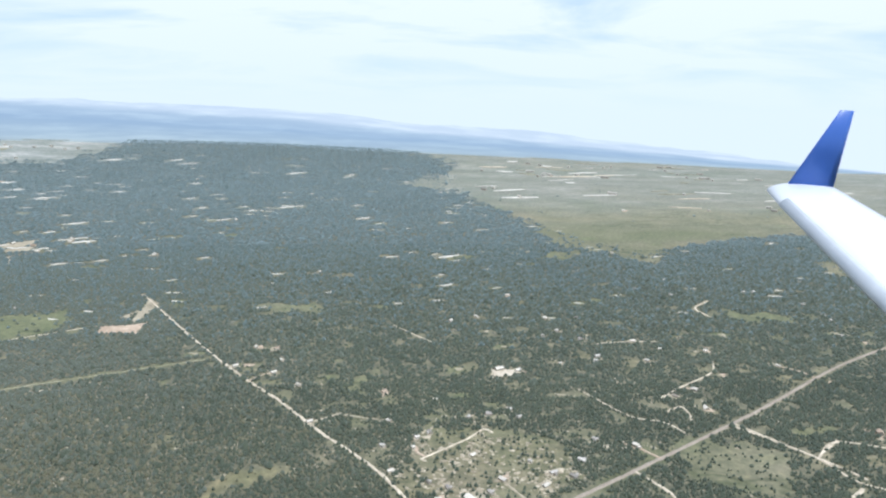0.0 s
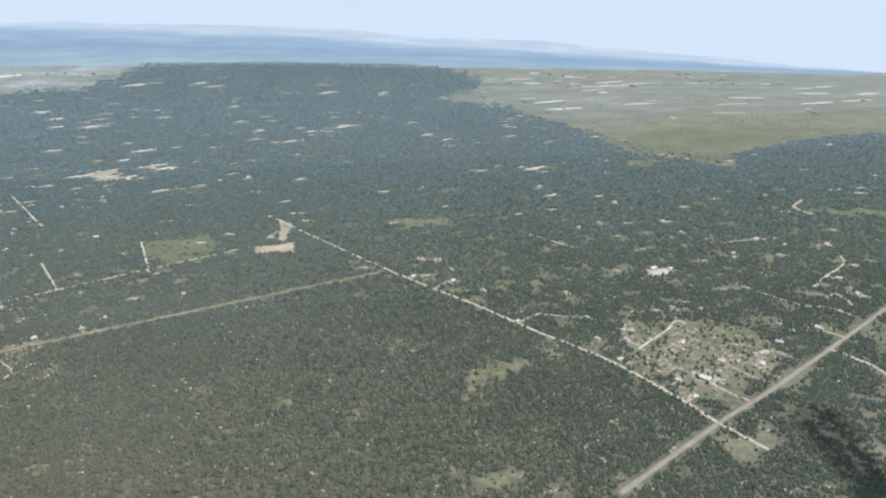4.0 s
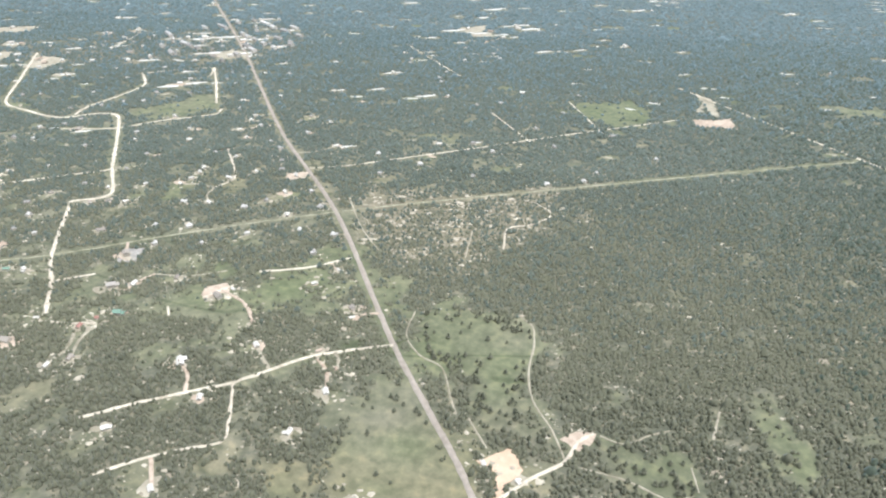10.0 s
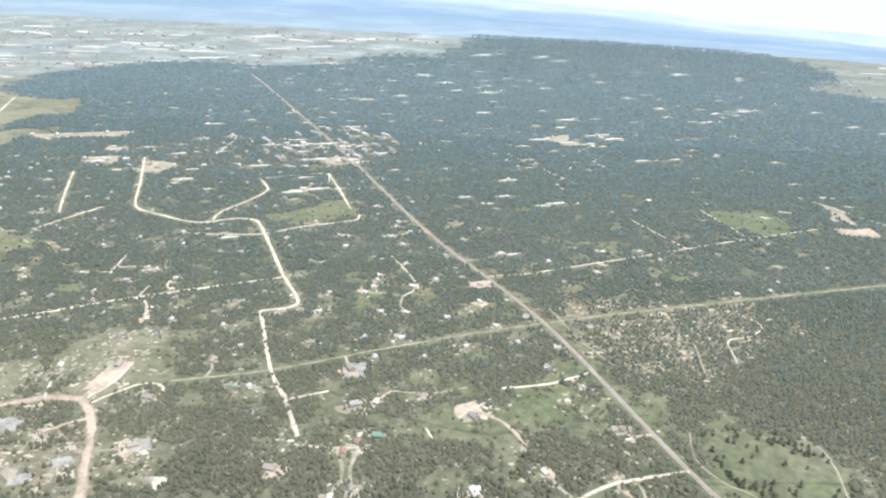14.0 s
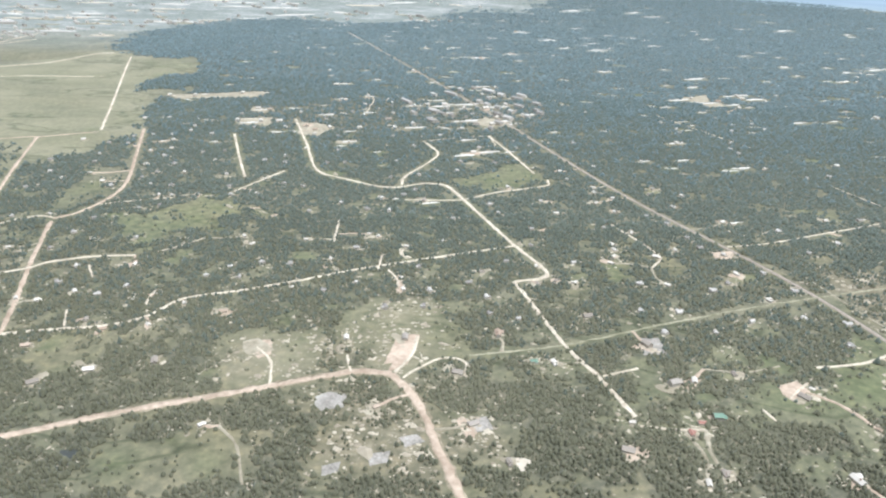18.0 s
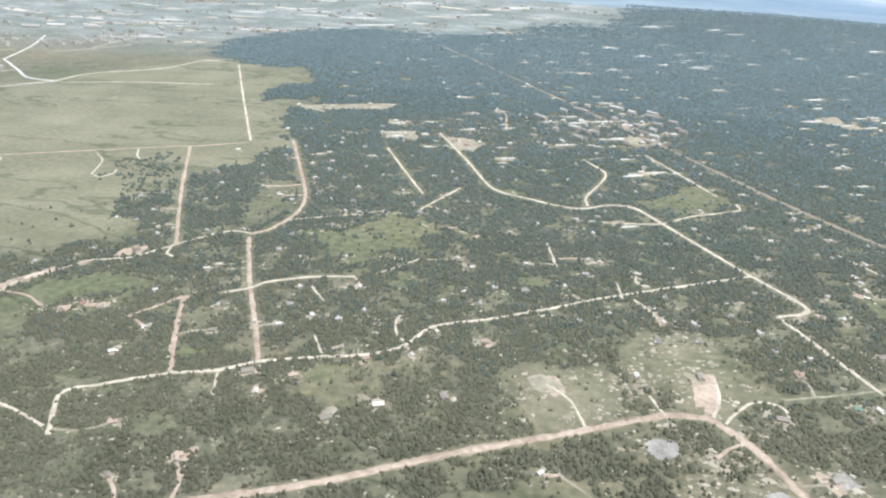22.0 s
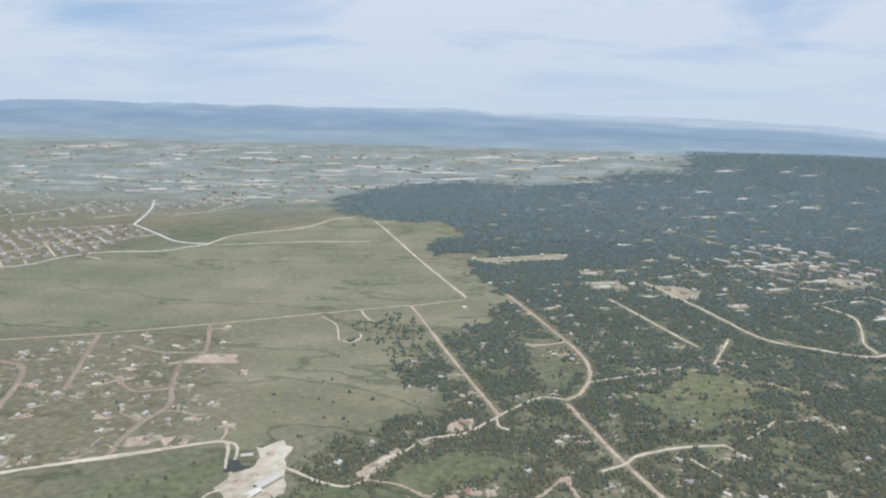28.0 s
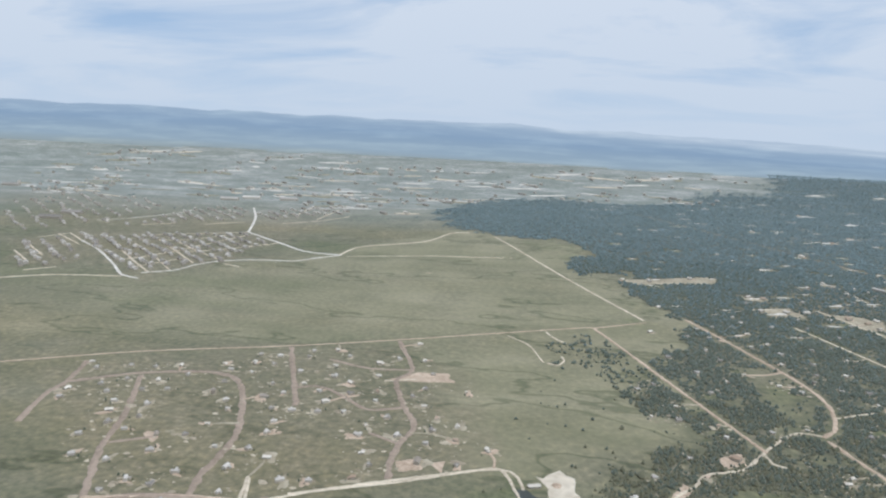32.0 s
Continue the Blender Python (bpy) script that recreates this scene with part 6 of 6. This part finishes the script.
HOUSE_WORDS = {"white": "house with a white metal roof", "grey": "house with a grey shingle roof", "tan": "house with a tan shingle roof",
               "slate": "large house with a pale grey roof", "green": "barn with a green metal roof", "red": "house with a dull red roof"}
hr_ = random.Random(11)
for n, (colour, size, x, y) in enumerate(HOUSES[:NAMED]):
    z = ground_at(x, y)
    kind = 3 if size > 8 and colour in ("slate", "grey", "tan") else hr_.choice((0, 0, 1, 2)) if size < 8 else hr_.choice((1, 2, 3))
    wall, roofs, chimney = HOUSE_KINDS[kind]
    house = new("house")
    far = 1.0 if math.hypot(x, y) < 700 else 1.15
    house.matrix_world = pose(x, y, z, 0, 0, math.degrees(TURN[n])) @ Matrix.Scale(size / 9.0 * far * hr_.uniform(0.85, 1.1), 4)
    where = "on bare prairie" if x < -430 else "among pines"
    tagged(house, f"{'small ' if size < 5 else ''}{HOUSE_WORDS[colour]} {where}", "house", "scattered country houses")
    under("wall", wall, house)
    roof = under("roof", roofs[colour], house)
    if kind != 0:
        under("chimney", chimney, roof)
    yard = new("yard", YARDS[n % 6])
    s = size * hr_.uniform(0.45, 0.85) * (1.1 if x < -430 else 1.0)
    off = hr_.uniform(0, 6.283)
    yard.matrix_world = pose(x + 0.4 * size * math.cos(off), y + 0.4 * size * math.sin(off), z - 0.02 + 0.004 * (n % 7), 0, 0, hr_.uniform(0, 360)) @ Matrix.Diagonal((s, s, 1, 1))
    tagged(yard, "worn bare yard beside a house", "bare ground", kind="structure")

# turned earth about the younger houses of the estate
for n, (colour, size, x, y) in enumerate(HOUSES[NAMED:]):
    if x < -500 and y < 560:
        earth = new("yard", YARDS[n % 6])
        s, off = size * hr_.uniform(0.45, 0.95), hr_.uniform(0, 6.283)
        earth.matrix_world = pose(x + 0.5 * size * math.cos(off), y + 0.5 * size * math.sin(off), ground_at(x, y) - 0.02 + 0.004 * (n % 7), 0, 0, hr_.uniform(0, 360)) @ Matrix.Diagonal((s * 1.2, s * 0.7, 1, 1))
        tagged(earth, "patch of turned tan earth beside a new house", "bare ground", kind="structure")

# bare ground in the glades
for n, (x, y, reach) in enumerate(GLADES):
    if (n % 5 < 3 and y > 420 or n % 2 and y > 600) and within(x, y, WOODS):
        pad = new("bare_ground", YARDS[n % 6 if y < 600 else 6 + n % 2])
        pad.matrix_world = pose(x, y, ground_at(x, y) - 0.02 + (0.25 if y > 600 else 0), 0, 0, 17 * n if y < 600 else 23 * math.sin(n)) @ Matrix.Diagonal((reach * (0.7 if y < 600 else 0.8), reach * (0.4 if y < 600 else 0.26), 1, 1))
        tagged(pad, "small bare sandy opening in the woods", "bare ground", kind="structure")

# ---- the quarry: heaps of stone and sheds ----
heap_rng = random.Random(23)
for x, y, r_ in [(-482.1, 296.5, 3), (-476.5, 303.7, 2.5), (-469.3, 297.6, 3.2), (-472.0, 283.8, 4), (-464.6, 288.5, 2.4), (-473.7, 273.5, 3), (-476.4, 324.4, 3), (-486.4, 269.8, 2.5), (-466.4, 315.4, 2.2)]:
    bm = bmesh.new()
    rings = []
    for f, q in ((0, 1.0), (0.35, 0.72), (0.75, 0.34), (1.0, 0.08)):
        rings.append([bm.verts.new((math.cos(i * 0.524) * r_ * q * heap_rng.uniform(0.6, 1.3), math.sin(i * 0.524) * r_ * q * heap_rng.uniform(0.5, 1.2),
                                    f * r_ * 0.55 - 0.1)) for i in range(12)])
    for lo_, hi_ in zip(rings, rings[1:]):
        for i in range(12):
            bm.faces.new((lo_[i - 1], lo_[i], hi_[i], hi_[i - 1]))
    bm.faces.new(rings[-1])
    heap = new("gravel_cone", as_mesh("gravel_cone", bm, (WHITE, SAND, WHITE)[int(x) % 3]))
    heap.location = (x, y, ground_at(x, y) + 0.05)
    tagged(heap, "conical heap of crushed stone in a quarry yard", "gravel cone", "stone heaps of the quarry")

# long sheds on the quarry pad
for x, y, turn, long_, wide_, high_ in ((-467.3, 298.3, 62, 7.0, 2.6, 1.7), (-470.6, 287.1, 62, 4.0, 2.0, 1.4), (-487.6, 320.3, 20, 3.0, 1.2, 1.2)):
    shed = new("quarry_shed")
    shed.matrix_world = pose(x, y, ground_at(x, y), 0, 0, turn)
    tagged(shed, "long pale metal shed on a crushed stone yard", "shed", "sheds of the quarry")
    for name, walls, mat in (("wall", True, WALLS), ("roof", False, ROOFS["white"])):
        bm = bmesh.new()
        gable(bm, -long_, long_, -wide_, wide_, -0.3, high_, high_ + 0.5, True, walls)
        bmesh.ops.recalc_face_normals(bm, faces=bm.faces)
        part(name, bm, mat, shed)

# ---- the new suburb on the far prairie ----
SUBURBS = [([(-1132, 850), (-950, 673), (-870, 736), (-866, 870), (-931, 937)], 10, 0.85),
           ([(-997, 1108), (-876, 1255), (-832, 1148), (-949, 1055)], 12, 0.85),
           ([(-1174, 775), (-1135, 823), (-1021, 706), (-1057, 650)], 11, 0.85),
           ([(-1124, 924), (-983, 1053), (-1035, 1172), (-1108, 1115)], 12, 0.75),
           ([(-1223, 828), (-1152, 949), (-1180, 1177), (-1384, 1208), (-1429, 1049)], 15, 0.6),
           ([(-135, 821), (-38, 922), (47, 831), (14, 698), (-38, 692), (-118, 724)], 13, 0.3)]
for x, y in FAR_LOTS:
    SUBURBS.append(([(x - 60, y - 30), (x + 60, y - 25), (x + 70, y + 35), (x - 50, y + 30)], 17, 0.16 if x < 0 else 0.05))
sub_rng = np.random.default_rng(19)
ROW = math.radians(-42)


def small_house(x, y, a, l, b, h, sv, sf, sm):
    """Walls and gabled roof of one small house, added to the lists."""
    z = ground_at(x, y)
    k = len(sv)
    for px, py, pz in ((-l, -b, -1), (l, -b, -1), (l, b, -1), (-l, b, -1), (-l, -b, h), (l, -b, h), (l, b, h), (-l, b, h), (-l, 0, h + 0.5 * b), (l, 0, h + 0.5 * b)):
        sv.append((x + px * math.cos(a) - py * math.sin(a), y + px * math.sin(a) + py * math.cos(a), z + pz))
    sf += [(k, k + 1, k + 5, k + 4), (k + 1, k + 2, k + 6, k + 5), (k + 2, k + 3, k + 7, k + 6), (k + 3, k, k + 4, k + 7),
           (k + 4, k + 5, k + 9, k + 8), (k + 6, k + 7, k + 8, k + 9), (k + 5, k + 6, k + 9), (k + 7, k + 4, k + 8)]
    sm += [0, 0, 0, 0, 1, 1, 0, 0]


sv, sf, sm = [], [], []
for ring, gap, fill in SUBURBS:
    p = np.array(ring, float)
    c = p.mean(0)
    span = np.linalg.norm(p - c, axis=1).max()
    u, w = np.meshgrid(np.arange(-span, span, gap), np.arange(-span, span, gap * 1.9))
    u, w = u.ravel() + sub_rng.normal(0, 2.6, u.size), w.ravel() + sub_rng.normal(0, 2.2, u.size)
    hx_ = c[0] + u * math.cos(ROW) - w * math.sin(ROW)
    hy_ = c[1] + u * math.sin(ROW) + w * math.cos(ROW)
    ok = inside(hx_, hy_, ring) & (sub_rng.uniform(size=u.size) < fill)
    for x, y in zip(hx_[ok], hy_[ok]):
        a, l, b, h = ROW + sub_rng.normal(0, 0.1), sub_rng.uniform(2.6, 4.2), sub_rng.uniform(2.0, 2.8), sub_rng.uniform(1.8, 2.8)
        small_house(x, y, a, l * (sub_rng.choice((1.0, 1.0, 1.6, 2.6)) if fill < 0.31 else 1.0), b, h + (0 if fill > 0.31 else 1.2), sv, sf, sm)
for x, y in ((-1100, 1235), (-1069, 1265), (-995, 1270), (-1252, 994), (-1598, 1267), (-1252, 945)):
    small_house(x, y, 0.15, 17, 5, 3.5, sv, sf, sm)
SUB_WALL = material("suburb_wall", (0.36, 0.32, 0.26), (0.56, 0.51, 0.43), 2.0, 0.85, island=0.8)
SUB_ROOF = material("suburb_roof", (0.19, 0.170, 0.150), (0.64, 0.585, 0.51), 2.0, 0.85, island=0.8)


def joined_houses(name, sv, sf, sm, label):
    me = bpy.data.meshes.new(name)
    me.from_pydata(sv, [], sf)
    me.materials.append(SUB_WALL)
    me.materials.append(SUB_ROOF)
    me.polygons.foreach_set("material_index", sm)
    tagged(new(name, me), label, "houses", kind="stuff")


joined_houses("suburb_houses", sv, sf, sm, "rows of small new houses on the bare prairie")
# the many small houses half hidden among the pines
sv, sf, sm = [], [], []
for n, (colour, size, x, y) in enumerate(HOUSES[NAMED:]):
    a, l, b = TURN[NAMED + n], size * lot_rng.uniform(0.34, 0.48), size * lot_rng.uniform(0.20, 0.28)
    small_house(x, y, a, l, b, 1.4, sv, sf, sm)
    small_house(x + l * 0.7 * math.cos(a + 1.57), y + l * 0.7 * math.sin(a + 1.57), a + 1.57, l * 0.6, b * 0.7, 1.2, sv, sf, sm)
joined_houses("houses_among_pines", sv, sf, sm, "small pale-roofed houses half hidden among pines")

# ---- the aircraft wing with its blue winglet ----
PAINT = material("white_aircraft_paint", (0.66, 0.68, 0.70), (0.76, 0.77, 0.78), 30.0, 0.35)
BLUE = material("blue_winglet_paint", (0.05, 0.13, 0.45), (0.06, 0.15, 0.50), 10.0, 0.35)
RED = material("red_marking", (0.45, 0.08, 0.06), (0.5, 0.1, 0.08), 3.0, 0.6)
wing = new("aircraft_wing")
tagged(wing, "white airliner wing with an upturned blue winglet", "aircraft wing")


FULL = [(0, 0), (0.02, 0.35), (0.08, 0.7), (0.25, 1.0), (0.5, 0.85), (0.8, 0.4), (1, 0.02), (0.8, -0.25), (0.5, -0.5), (0.25, -0.6), (0.08, -0.5), (0.02, -0.3)]
NOSE = [(-0.004, 0), (0.016, 0.39), (0.075, 0.74), (0.13, 0.84), (0.13, -0.58), (0.08, -0.55), (0.016, -0.34)]


def foil(stations, thick, mat, name, up, label="", prof=FULL, parent=wing):
    """A lofted surface: stations of leading and trailing edge; thick: share of the chord."""
    bm = bmesh.new()
    rings = []
    for le, te in stations:
        le, te = Vector(le), Vector(te)
        chord = te - le
        n = (up - chord * (up.dot(chord) / chord.length_squared)).normalized()
        rings.append([bm.verts.new(le + chord * s + n * (h * thick * chord.length)) for s, h in prof])
    for a, b in zip(rings, rings[1:]):
        for i in range(len(prof)):
            bm.faces.new((a[i - 1], a[i], b[i], b[i - 1]))
    bm.faces.new(rings[0])
    bm.faces.new(rings[-1])
    bmesh.ops.recalc_face_normals(bm, faces=bm.faces)
    for f in bm.faces:
        f.smooth = len(f.verts) == 4
    return part(name, bm, mat, parent, label)


TIP_LE, TIP_TE, ROOT_LE, ROOT_TE = (827.7, 258.8, 172.9), (852.7, 254.4, 175.0), (788.7, 109.9, 152.1), (819.3, 134.6, 166.4)
TOP_LE, TOP_TE, FOOT_LE = (849.9, 253.4, 203.9), (855.2, 252.9, 203.8), (835.1, 257.1, 175.0)
mixed = lambda a, b, t: Vector(a).lerp(Vector(b), t)
up = Vector((0, 0, 1))
SPAN = [(mixed(TIP_LE, TIP_TE, 0.25), Vector(TIP_TE)), (mixed(TIP_LE, TIP_TE, 0.03), mixed(TIP_TE, ROOT_TE, 0.015)),
        (mixed(TIP_LE, ROOT_LE, 0.12), mixed(TIP_TE, ROOT_TE, 0.12)), (mixed(TIP_LE, ROOT_LE, 0.5), mixed(TIP_TE, ROOT_TE, 0.5)), (Vector(ROOT_LE), Vector(ROOT_TE))]
panel = foil(SPAN, 0.10, PAINT, "wing_panel", up)
METAL = material("dull_grey_leading_edge", (0.46, 0.48, 0.51), (0.56, 0.58, 0.60), 12.0, 0.45)
foil(SPAN[2:], 0.10, METAL, "leading_edge", up, "dull grey metal leading edge", NOSE, panel)
# a small red marking, a little proud of the skin
for name, mat, along, across, long_, wide_ in (("marking", RED, 0.62, 0.40, 0.020, 0.012),):
    bm = bmesh.new()
    rows_ = []
    for f in np.linspace(-0.5, 0.5, 9):
        s_ = along + long_ * f
        le, te = mixed(TIP_LE, ROOT_LE, s_), mixed(TIP_TE, ROOT_TE, s_)
        chord = te - le
        n_ = (up - chord * (up.dot(chord) / chord.length_squared)).normalized()
        half = wide_ * (1 - (2 * f) ** 2) + 0.001
        lift_ = np.interp(across, [0.25, 0.5, 0.8, 1], [1.0, 0.85, 0.4, 0.02]) * 0.10 * chord.length + 0.12
        rows_.append([bm.verts.new(le + chord * (across + d) + n_ * (lift_ + q)) for d, q in ((-half, -0.3), (-half, 0), (half, 0), (half, -0.3))])
    for p_, q_ in zip(rows_, rows_[1:]):
        for i in range(3):
            bm.faces.new((p_[i], p_[i + 1], q_[i + 1], q_[i]))
    bmesh.ops.recalc_face_normals(bm, faces=bm.faces)
    part(name, bm, mat, panel, "small red marking")
side = (Vector(ROOT_LE) - Vector(TIP_LE)).normalized()
foil([(FOOT_LE, TIP_TE), (mixed(FOOT_LE, TOP_LE, 0.5), mixed(TIP_TE, TOP_TE, 0.5)), (TOP_LE, TOP_TE)], 0.08, BLUE, "winglet", side, "deep blue upturned winglet")
